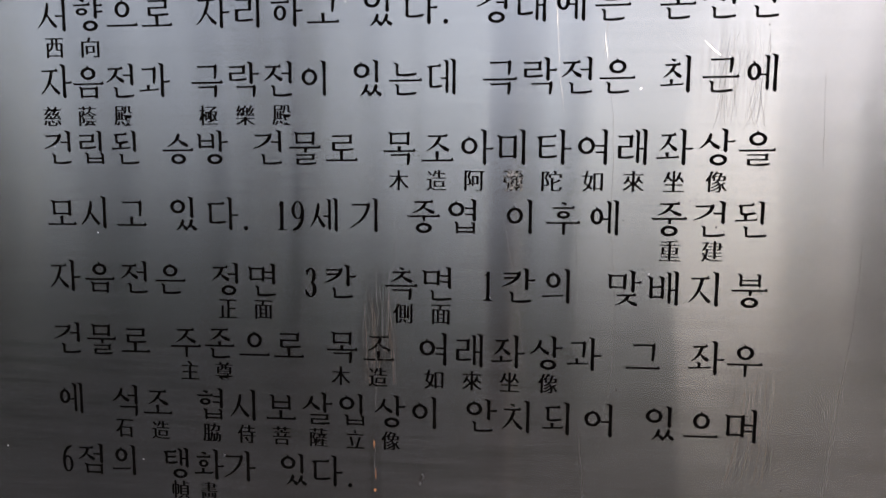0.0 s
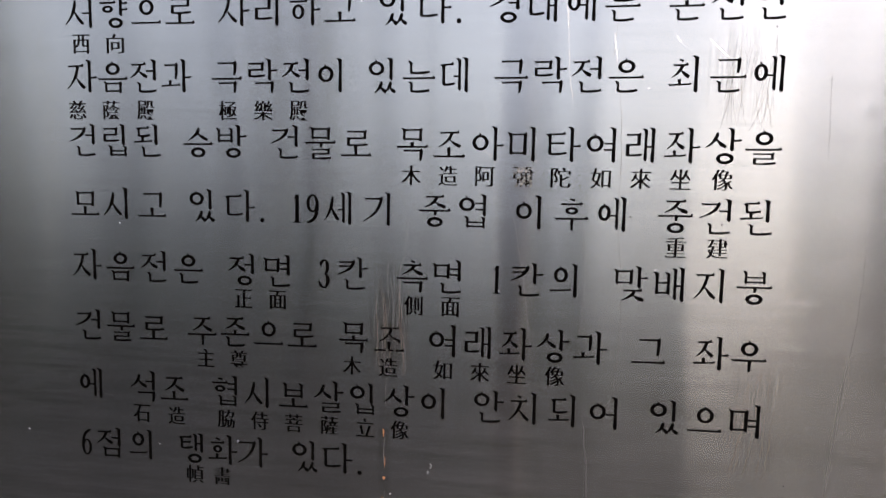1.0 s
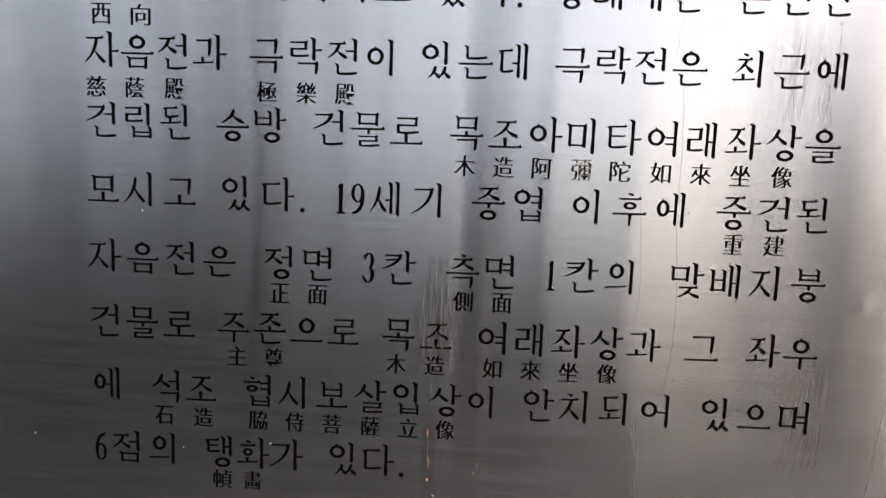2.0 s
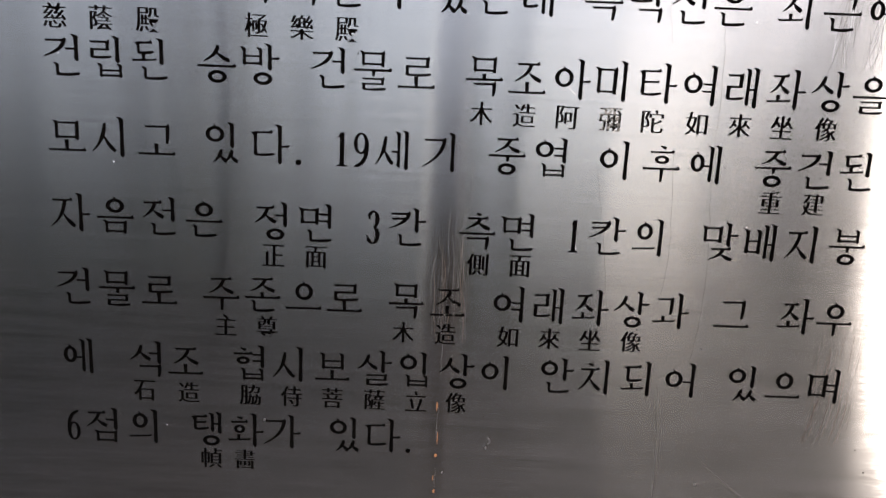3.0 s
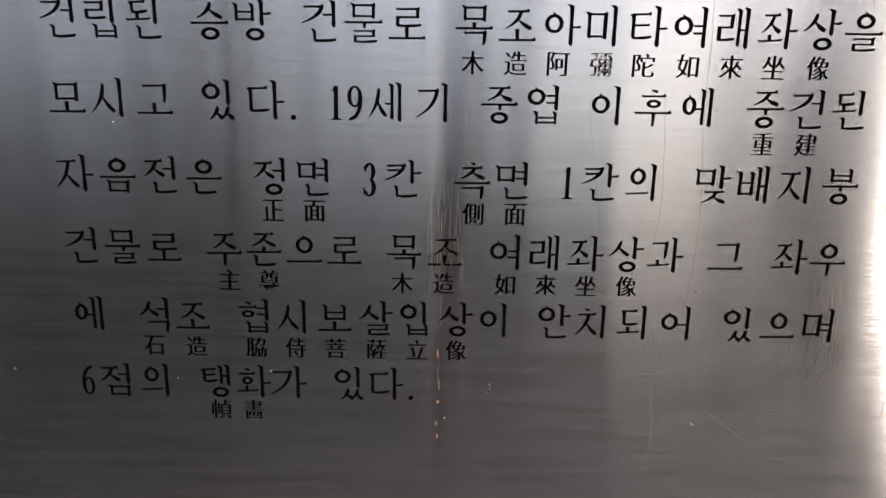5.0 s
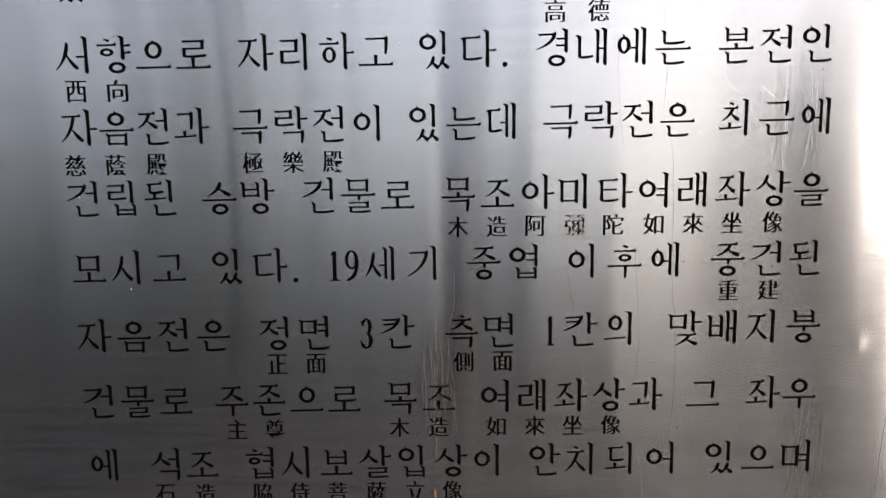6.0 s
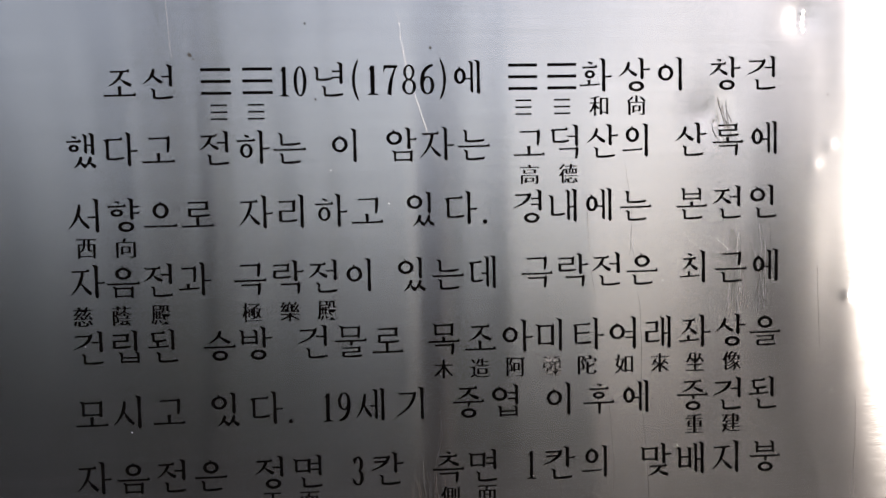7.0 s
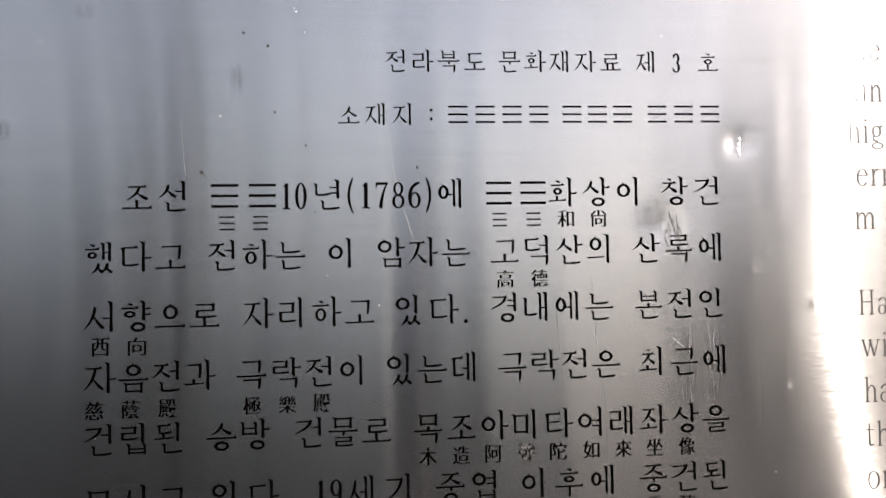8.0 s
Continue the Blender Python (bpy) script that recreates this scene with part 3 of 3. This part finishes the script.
        self.verts, self.faces = [], []


GLYPHS = {}


def font_glyph(s):
    """A character of the built-in font as solid geometry: across, depth and up, in a unit box."""
    if s not in GLYPHS:
        cu = bpy.data.curves.new("glyph", "FONT")
        cu.body, cu.resolution_u = s, 3
        ob = new("glyph", cu)
        dg = bpy.context.evaluated_depsgraph_get()
        flat = bpy.data.curves.new("flat_glyph", "CURVE")
        flat.dimensions, flat.fill_mode, flat.resolution_u, flat.extrude, flat.offset = "2D", "BOTH", 3, 0.02, -0.0042
        for spline in ob.to_curve(dg).splines:      # drawn flattened and thinned, so that level strokes lose most
            copy = flat.splines.new("BEZIER")
            copy.bezier_points.add(len(spline.bezier_points) - 1)
            copy.use_cyclic_u = True
            for p, q in zip(spline.bezier_points, copy.bezier_points):
                q.handle_left_type = q.handle_right_type = "FREE"
                q.co, q.handle_left, q.handle_right = ((v.x, 0.4 * v.y, 0) for v in (p.co, p.handle_left, p.handle_right))
        ob2 = new("flat_glyph", flat)
        me = ob2.evaluated_get(bpy.context.evaluated_depsgraph_get()).to_mesh()
        co = [Vector((v.co.x, v.co.y / 0.4, v.co.z)) for v in me.vertices]
        x0, x1 = min(c.x for c in co), max(c.x for c in co)
        y0, y1 = min(c.y for c in co), max(c.y for c in co)
        sx = 1 / (x1 - x0)
        sy = 1 / (y1 - y0)
        GLYPHS[s] = ([((c.x - x0) * sx, c.z, (c.y - y0) * sy) for c in co], [tuple(reversed(p.vertices)) for p in me.polygons])
        for o, c in ((ob, cu), (ob2, flat)):
            bpy.data.objects.remove(o)
            bpy.data.curves.remove(c)
    return GLYPHS[s]


MM = 0.001
REACH = {}


def reach(s):
    """How far the ink of a character spreads across its cell."""
    if s not in REACH:
        trial = Ink()
        trial.cell(0, 0, 1, 1)
        trial.bars() if s == "=" else trial.syllable(s)
        xs = [v[0] for v in trial.verts]
        REACH[s] = (min(xs), max(xs))
    return REACH[s]


def line(z, height, words):
    """words: each with the millimetres of its left and right end; '=' stands for a plain bar."""
    ink = Ink()
    z -= 0.0009
    for word, a, b in words:
        n = len(word)
        if word.isdigit():
            p = (b - a) / n
            for i, s in enumerate(word):
                wide = max(0.92 * p, 0.417 * height / MM)
                ink.cell((a + (i + 0.5) * p - 0.5 * wide) * MM, z + 0.02 * height, wide * MM, 0.92 * height)
                ink.numeral(s)
                ink.make("numeral", INK)
            continue
        if word in "()":
            ink.cell(a * MM, z, (b - a) * MM, height)
            ink.numeral(word)
            ink.make("bracket", INK)
            continue
        if word == ":":
            for up in (0.22, 0.62):
                ink.cell(a * MM, z + up * height, 0.0019, 0.0019)
                ink.ring(0.5, 0.5, 0.5, 0.5, 0.49, 0.49, 12)
            ink.make("colon", INK)
            continue
        dot = word.endswith(".")
        if dot:
            word, n = word[:-1], n - 1
            ink.cell((b - 2.7) * MM, z, 0.0027, 0.0027)
            ink.ring(0.5, 0.5, 0.5, 0.5, 0.49, 0.49, 12)
            ink.make("full_stop", INK)
            b -= 5.5
        w = height / MM * 1.005
        left, right = reach(word[0])[0] * w, reach(word[-1])[1] * w
        p = (b - a - (right - left)) / max(1, n - 1)
        a = a - left if n > 1 else 0.5 * (a + b - left - right)
        for i, s in enumerate(word):
            ink.cell((a + i * p) * MM, z, w * MM, height)
            if s == "=":
                ink.bars()
                ink.make("bar_mark", INK)
            else:
                ink.syllable(s)
                rubbed = abs(z - 1.2745) < 0.002 and -20 < a + i * p < -8
                ink.make("character", RUBBED if rubbed else INK, "scratched and rubbed black character" if rubbed else "")


H = 0.0187
line(1.6232, 0.0142, [("전라북도", -16.4, 47.5), ("문화재자료", 56.3, 137.0), ("제", 146.9, 159.9), ("3", 171.4, 178.3), ("호", 189.1, 203.0)])
line(1.5888, 0.0142, [("소재지", -47.0, -0.6), (":", 11.3, 13.4), ("====", 23.2, 88.3), ("===", 97.6, 143.8), ("===", 154.5, 202.9)])
line(1.5357, H, [("조선", -178.9, -140.7), ("==", -125.3, -85.7), ("10", -83.9, -65.8), ("년", -64.0, -45.1), ("(", -42.2, -37.3), ("1786", -35.2, 6.2), (")", 7.7, 12.4), ("에", 16.0, 30.8), ("==", 46.8, 85.6), ("화상이", 87.3, 146.4), ("창건", 162.3, 200.7)])
line(1.4986, H, [("했다고", -200.6, -140.8), ("전하는", -127.2, -67.9), ("이", -53.9, -39.1), ("암자는", -22.8, 36.0), ("고덕산의", 49.1, 126.7), ("산록에", 142.5, 201.6)])
line(1.4622, H, [("서향으로", -201.1, -120.4), ("자리하고", -106.5, -25.4), ("있다.", -12.0, 33.8), ("경내에는", 48.8, 128.6), ("본전인", 142.9, 201.4)])
line(1.4252, H, [("자음전과", -201.3, -122.8), ("극락전이", -110.7, -33.1), ("있는데", -17.8, 38.3), ("극락전은", 52.5, 132.2), ("최근에", 144.8, 202.6)])
line(1.3878, H, [("건립된", -201.2, -143.1), ("승방", -129.0, -89.7), ("건물로", -75.3, -15.6), ("목조아미타여래좌상을", -1.3, 204.4)])
line(1.3504, H, [("모시고", -201.6, -140.2), ("있다.", -125.5, -79.2), ("19", -64.3, -45.4), ("세기", -43.2, -4.3), ("중엽", 12.0, 50.4), ("이후에", 66.8, 126.5), ("중건된", 143.4, 202.5)])
line(1.3128, H, [("자음전은", -202.1, -117.7), ("정면", -101.8, -63.6), ("3", -47.0, -38.1), ("칸", -35.3, -16.4), ("측면", -0.2, 37.3), ("1", 55.0, 59.7), ("칸의", 64.8, 102.0), ("맞배지붕", 121.3, 205.0)])
line(1.2754, H, [("건물로", -201.5, -141.1), ("주존으로", -128.1, -47.3), ("목조", -34.2, 5.2), ("여래좌상과", 19.5, 120.3), ("그", 133.1, 151.7), ("좌우", 166.3, 204.8)])
line(1.2382, H, [("에", -200.5, -184.8), ("석조", -166.2, -128.6), ("협시보살입상이", -113.0, 29.5), ("안치되어", 46.5, 127.4), ("있으며", 145.2, 203.7)])
line(1.2006, H, [("6", -200.8, -192.9), ("점의", -190.0, -153.1), ("탱화가", -135.4, -77.6), ("있다.", -62.5, -19.4)])


def gloss(z, chars):
    ink = Ink()
    for s, x in chars:
        if s == "彌":
            faded = Ink()
            faded.cell((x - 5.2) * MM, z - 0.0055, 0.0104, 0.011)
            faded.glyph(s)
            faded.make("small_character", WORN, "worn grey Chinese character")
            continue
        ink.cell((x - 5.2) * MM, z - 0.0055, 0.0104, 0.011)
        if s == "=":
            ink.bars()
            ink.make("bar_mark", INK)
        else:
            ink.glyph(s)
            ink.make("small_character", INK)


gloss(1.5270, [("=", -115.8), ("=", -95.2), ("=", 55.3), ("=", 77.3), ("和", 98.4), ("尙", 120.0)])
gloss(1.4889, [("高", 58.3), ("德", 80.6)])
gloss(1.4523, [("西", -191.6), ("向", -169.9)])
gloss(1.4140, [("慈", -195.1), ("蔭", -173.7), ("殿", -151.8), ("極", -101.0), ("樂", -79.5), ("殿", -58.4)])
gloss(1.3784, [("木", 7.4), ("造", 28.3), ("阿", 49.1), ("彌", 70.1), ("陀", 90.6), ("如", 112.1), ("來", 133.3), ("坐", 154.0), ("像", 175.6)])
gloss(1.3417, [("重", 153.7), ("建", 175.4)])
gloss(1.3039, [("正", -92.5), ("面", -71.2), ("側", 10.0), ("面", 31.5)])
gloss(1.2666, [("主", -116.7), ("尊", -95.8), ("木", -25.9), ("造", -4.2), ("如", 27.9), ("來", 49.4), ("坐", 70.4), ("像", 91.7)])
gloss(1.2292, [("石", -159.2), ("造", -136.3), ("脇", -104.3), ("侍", -82.9), ("菩", -61.6), ("薩", -39.5), ("立", -17.7), ("像", 3.2)])
gloss(1.1926, [("幀", -124.9), ("畵", -107.3)])


STEM, HAIR = 0.062, 0.026
ARCH = lambda x: [("r", [(x + 0.02, 0.46), (x + 0.20, 0.86), (x + 0.33, 0.50)], [HAIR, 0.05, STEM]), ("r", [(x + 0.33, 0.53), (x + 0.33, 0.0)], [STEM, STEM]), ("f", x + 0.33, 0.0, 0.20)]
POST_OF = lambda x, top: [("r", [(x, top), (x, 0.0)], [STEM, STEM]), ("f", x, 0.0, 0.20), ("r", [(x - 0.11, top - 0.05), (x + 0.02, top)], [HAIR, HAIR])]
LATIN = {                        # strokes of the light serif letters, in cap heights, and their advance
    "h": (POST_OF(0.12, 1.02) + ARCH(0.12), 0.60),
    "n": (POST_OF(0.12, 0.70) + ARCH(0.12), 0.60),
    "m": (POST_OF(0.12, 0.70) + ARCH(0.12) + ARCH(0.45), 0.93),
    "i": (POST_OF(0.12, 0.70) + [("o", 0.12, 0.94, 0.05, 0.05, 0.049, 0.049)], 0.28),
    "r": (POST_OF(0.12, 0.70) + [("r", [(0.14, 0.45), (0.22, 0.74), (0.36, 0.66)], [HAIR, 0.05, 0.07])], 0.42),
    "t": ([("r", [(0.16, 0.90), (0.16, 0.12)], [HAIR, STEM, STEM]), ("r", [(0.16, 0.14), (0.17, -0.06), (0.34, 0.08)], [STEM, 0.05, HAIR]), ("f", 0.18, 0.66, 0.32)], 0.42),
    "e": ([("o", 0.26, 0.34, 0.25, 0.37, 0.08, 0.03, 24, False, 12, 325), ("f", 0.26, 0.42, 0.42)], 0.56),
    "o": ([("o", 0.28, 0.34, 0.27, 0.37, 0.08, 0.03)], 0.60),
    "g": ([("o", 0.25, 0.47, 0.20, 0.24, 0.07, 0.03), ("o", 0.27, -0.14, 0.25, 0.15, 0.05, 0.03), ("r", [(0.14, 0.27), (0.0, 0.10), (0.30, 0.03)], [HAIR, 0.04, STEM]), ("r", [(0.40, 0.62), (0.50, 0.72)], [HAIR, 0.05])], 0.56),
    "a": ([("o", 0.20, 0.19, 0.18, 0.21, 0.07, 0.03), ("r", [(0.40, 0.50), (0.40, 0.10)], [STEM, STEM]), ("r", [(0.40, 0.12), (0.41, -0.03), (0.52, 0.06)], [STEM, HAIR]), ("r", [(0.06, 0.54), (0.26, 0.88), (0.40, 0.48)], [0.06, HAIR, STEM])], 0.55),
    "k": (POST_OF(0.12, 1.02) + [("r", [(0.14, 0.27), (0.46, 0.68)], [HAIR, HAIR]), ("r", [(0.25, 0.42), (0.50, 0.0)], [STEM, STEM]), ("f", 0.48, 0.0, 0.20), ("f", 0.44, 0.68, 0.18)], 0.62),
    "w": ([("r", [(0.06, 0.68), (0.24, 0.0)], [STEM, STEM]), ("r", [(0.24, 0.0), (0.40, 0.68)], [HAIR, HAIR]), ("r", [(0.36, 0.68), (0.54, 0.0)], [STEM, STEM]), ("r", [(0.54, 0.0), (0.72, 0.68)], [HAIR, HAIR]), ("f", 0.06, 0.68, 0.18), ("f", 0.38, 0.68, 0.18), ("f", 0.72, 0.68, 0.16)], 0.82),
    "H": ([("r", [(0.12, 1.0), (0.12, 0.0)], [STEM, STEM]), ("r", [(0.56, 1.0), (0.56, 0.0)], [STEM, STEM]), ("f", 0.34, 0.51, 0.44)] + [("f", x, y, 0.22) for x in (0.12, 0.56) for y in (0.0, 1.0)], 0.74),
    "l": (POST_OF(0.12, 1.02), 0.28),
}


def english(z, x, text):
    """A row of the English column, its ink greyed as by glare: x of its left end in millimetres."""
    ink, cap = Ink(), 0.0160
    for s in text:
        strokes, advance = LATIN[s]
        ink.cell(x * MM, z - 0.005 * x * MM, cap, cap)
        for kind, *args in strokes:
            if kind == "r":
                ink.ribbon(*args)
            elif kind == "o":
                ink.ring(*args)
            else:
                u, v, w = args
                ink.poly([(u - w / 2, v - 0.018), (u + w / 2, v - 0.018), (u + w / 2, v + 0.018), (u - w / 2, v + 0.018)])
        x += (advance + 0.07) * cap / MM
        ink.make("letter", GLARE_INK, "English letter with glare painted into its ink")


for z, x, text in [(1.661, 313, "l"), (1.633, 290, "the"), (1.605, 291.5, "kin"), (1.577, 292, "hig"), (1.548, 297, "ern"), (1.519, 295, "m"), (1.462, 296, "Ha"), (1.434, 297, "wi"), (1.404, 298, "ha"), (1.375, 298, "th"), (1.347, 298, "on")]:
    english(z, x, text)


# ---- scratches, rust and dirt ----
def scratch(points, width, material, label="", shake=0.0006, seed=1, name="scratch"):
    """A thin scored burr along the plate, tapering at both ends."""
    rng = random.Random(seed)
    pts = [Vector(p) for p in points]
    fine = []
    for i in range(len(pts) - 1):
        p0, p1, p2, p3 = pts[max(i - 1, 0)], pts[i], pts[i + 1], pts[min(i + 2, len(pts) - 1)]
        n = max(3, int((p2 - p1).length / 0.004))
        for k in range(n):
            t = k / n
            fine.append(0.5 * ((2 * p1) + (p2 - p0) * t + (2 * p0 - 5 * p1 + 4 * p2 - p3) * t * t + (3 * p1 - p0 - 3 * p2 + p3) * t ** 3))
    fine.append(pts[-1])
    verts, faces = [], []
    for i, p in enumerate(fine):
        d = (fine[min(i + 1, len(fine) - 1)] - fine[max(i - 1, 0)]).normalized()
        s = i / (len(fine) - 1)
        w = 0.32 * width * (0.25 + 0.75 * min(1, 5 * s, 5 * (1 - s))) * rng.uniform(0.6, 1.25)
        q = Vector((-d.y, d.x)) * w
        p = p + Vector((rng.gauss(0, shake * 0.3), 0))
        for c, up in ((p - q, 0.0), (p, -0.00002 - 0.1 * w), (p + q, 0.0)):
            verts.append((c.x, skin(c.x, c.y) - 0.00002 + up, c.y))
        if i:
            k = 3 * i
            faces += [(k - 3, k - 2, k + 1, k), (k - 2, k - 1, k + 2, k + 1)]
    return mesh_object(name, verts, faces, material, SIGN, label)


LONG = [
    ([(0.118, 1.444), (0.122, 1.404), (0.123, 1.35), (0.126, 1.319), (0.126, 1.281), (0.122, 1.248)], 0.00038, DARK),
    ([(0.250, 1.36), (0.249, 1.31), (0.245, 1.273), (0.242, 1.238), (0.238, 1.19)], 0.00045, DARK),
    ([(0.226, 1.437), (0.227, 1.41), (0.228, 1.383)], 0.00032, DARK),
    ([(0.005, 1.357), (0.005, 1.338), (0.001, 1.319)], 0.00032, DARK),
    ([(0.09, 1.478), (0.093, 1.439), (0.096, 1.415)], 0.0003, DULL),
    ([(0.116, 1.456), (0.118, 1.441)], 0.0004, BRIGHT),
    ([(0.075, 1.316), (0.091, 1.305), (0.112, 1.292)], 0.00008, DULL),
    ([(0.15, 1.269), (0.163, 1.263)], 0.0001, DULL),
    ([(-0.016, 1.583), (-0.011, 1.553), (-0.002, 1.522), (0.008, 1.491)], 0.0003, DULL),
    ([(-0.1432, 1.592), (-0.1422, 1.574), (-0.1408, 1.556)], 0.0003, DULL),
    ([(0.113, 1.497), (0.117, 1.465), (0.115, 1.436)], 0.0003, DARK),
    ([(0.091, 1.48), (0.092, 1.451)], 0.0003, DARK),
    ([(0.102, 1.373), (0.106, 1.318), (0.104, 1.29)], 0.0003, DARK),
    ([(0.064, 1.364), (0.073, 1.317), (0.079, 1.27)], 0.0003, DARK),
    ([(0.108, 1.246), (0.112, 1.207), (0.113, 1.169)], 0.00045, DARK),
    ([(0.136, 1.201), (0.167, 1.178)], 0.0003, DARK),
    ([(0.046, 1.395), (0.054, 1.388)], 0.0002, DULL),
    ([(0.146, 1.458), (0.151, 1.450), (0.160, 1.444)], 0.00018, BRIGHT),
    ([(0.165, 1.452), (0.175, 1.443)], 0.0003, BRIGHT),
    ([(0.0215, 1.2105), (0.0225, 1.2085), (0.0215, 1.2065)], 0.0006, BRIGHT),
]
for i, (pts, w, mat) in enumerate(LONG):
    scratch(pts, w, mat, "long thin dark scratch" if mat is DARK else "short bright scratch", seed=i)


def bundle(x0, x1, z0, z1, n, lean, mats, seed, width=0.00035):
    """Rubbed marks: many near-upright scratches side by side."""
    rng = random.Random(seed)
    for i in range(n):
        x, z = rng.uniform(x0, x1), rng.uniform(z0 + 0.3 * (z1 - z0), z1)
        l = rng.uniform(0.25, 0.75) * (z1 - z0)
        dx = rng.gauss(lean, 0.06) * l
        scratch([(x, z), (x + dx * 0.4 + rng.gauss(0, 0.0006), z - l * 0.5), (x + dx, max(z0, z - l))], width * rng.uniform(0.6, 1.3), rng.choice(mats), "fine rubbed scratch", seed=seed + i)


# real scratches that glint with the angle; mixed bright and dark tones paint that
bundle(0.174, 0.202, 1.408, 1.460, 30, 0.03, [DARK, BRIGHT, DULL, BRIGHT], 100, 0.00026)
bundle(-0.013, 0.007, 1.262, 1.322, 70, 0.02, [DARK, SPECK, SPECK, SCUFF], 200, 0.00022)
bundle(0.190, 0.214, 1.215, 1.282, 28, -0.10, [DARK, SCUFF, SCUFF], 300, 0.00017)
bundle(0.174, 0.204, 1.405, 1.458, 16, -0.16, [DARK, SPECK], 500, 0.00022)
bundle(0.161, 0.172, 1.508, 1.532, 12, 0.25, [SPECK, SPECK, DARK], 400, 0.0007)


def blot(x, z, rx, rz, material, name, label, seed):
    rng = random.Random(seed)
    n = 12
    verts = [(x, skin(x, z) - 0.00014, z)]
    for i in range(n):
        a, r = 2 * math.pi * i / n, rng.uniform(0.6, 1.15)
        u, v = x + rx * r * math.cos(a), z + rz * r * math.sin(a)
        verts.append((u, skin(u, v) - 0.00002, v))
    mesh_object(name, verts, [(0, 1 + i, 1 + (i + 1) % n) for i in range(n)], material, SIGN, label)


for i, (x, z, rx, rz) in enumerate([(-0.006, 1.199, 0.0008, 0.0012), (-0.006, 1.178, 0.0006, 0.0016), (-0.0065, 1.227, 0.0004, 0.003), (-0.0055, 1.209, 0.0003, 0.004), (-0.0068, 1.186, 0.0003, 0.002)]):
    blot(x, z, rx, rz, RUST, "rust_spot", "small brown rust spot", i)
for i, (x, z, r) in enumerate([(-0.105, 1.646, 0.0008), (-0.090, 1.638, 0.0009), (-0.086, 1.596, 0.0007), (-0.119, 1.588, 0.0005), (-0.067, 1.575, 0.0006), (0.003, 1.561, 0.0008), (-0.131, 1.558, 0.0012), (-0.129, 1.556, 0.0006),
                               (-0.062, 1.533, 0.0006), (0.245, 1.4735, 0.0005), (0.226, 1.432, 0.0004), (-0.246, 1.582, 0.0006), (-0.250, 1.586, 0.0005), (-0.248, 1.579, 0.0005), (-0.203, 1.657, 0.0005), (-0.199, 1.660, 0.0004), (0.212, 1.594, 0.0004), (0.214, 1.541, 0.0004)]):
    blot(x, z, r, r * 1.15, SPECK, "dirt_speck", "dark dirt speck", 50 + i)
for i, (x, z, rx, rz) in enumerate([(-0.074, 1.662, 0.0011, 0.0014), (-0.0725, 1.660, 0.0006, 0.0007), (-0.067, 1.647, 0.0006, 0.0007), (0.0205, 1.2045, 0.0004, 0.0012)]):
    blot(x, z, rx, rz, BRIGHT, "bright_chip", "small bright chip in the steel", 800 + i)
rng = random.Random(41)
for i in range(24):                  # pale splashes above the rubbed place
    x, z, r = rng.gauss(-0.002, 0.004), rng.gauss(1.370, 0.011), rng.uniform(0.00012, 0.00042)
    blot(x, z, r, r * rng.uniform(0.7, 1.5), PALE, "pale_splash", "tiny pale splash of paint", 900 + i)
for i, (x, z, l) in enumerate([(-0.0050, 1.330, 0.020), (-0.0058, 1.300, 0.030), (-0.0052, 1.262, 0.020), (-0.0060, 1.226, 0.018), (-0.0056, 1.192, 0.012)]):
    scratch([(x, z), (x - 0.0003, z - l / 2), (x, z - l)], 0.00016, PALE, "thin pale drip of paint", seed=700 + i, name="drip")
rng = random.Random(77)
for i in range(60):
    x, z, r = rng.uniform(-0.24, 0.24), rng.uniform(1.17, 1.66), rng.uniform(0.0002, 0.0006)
    blot(x, z, r, r * rng.uniform(0.8, 1.6), SPECK if i % 3 else BRIGHT, "dirt_speck", "tiny speck of dirt", 500 + i)
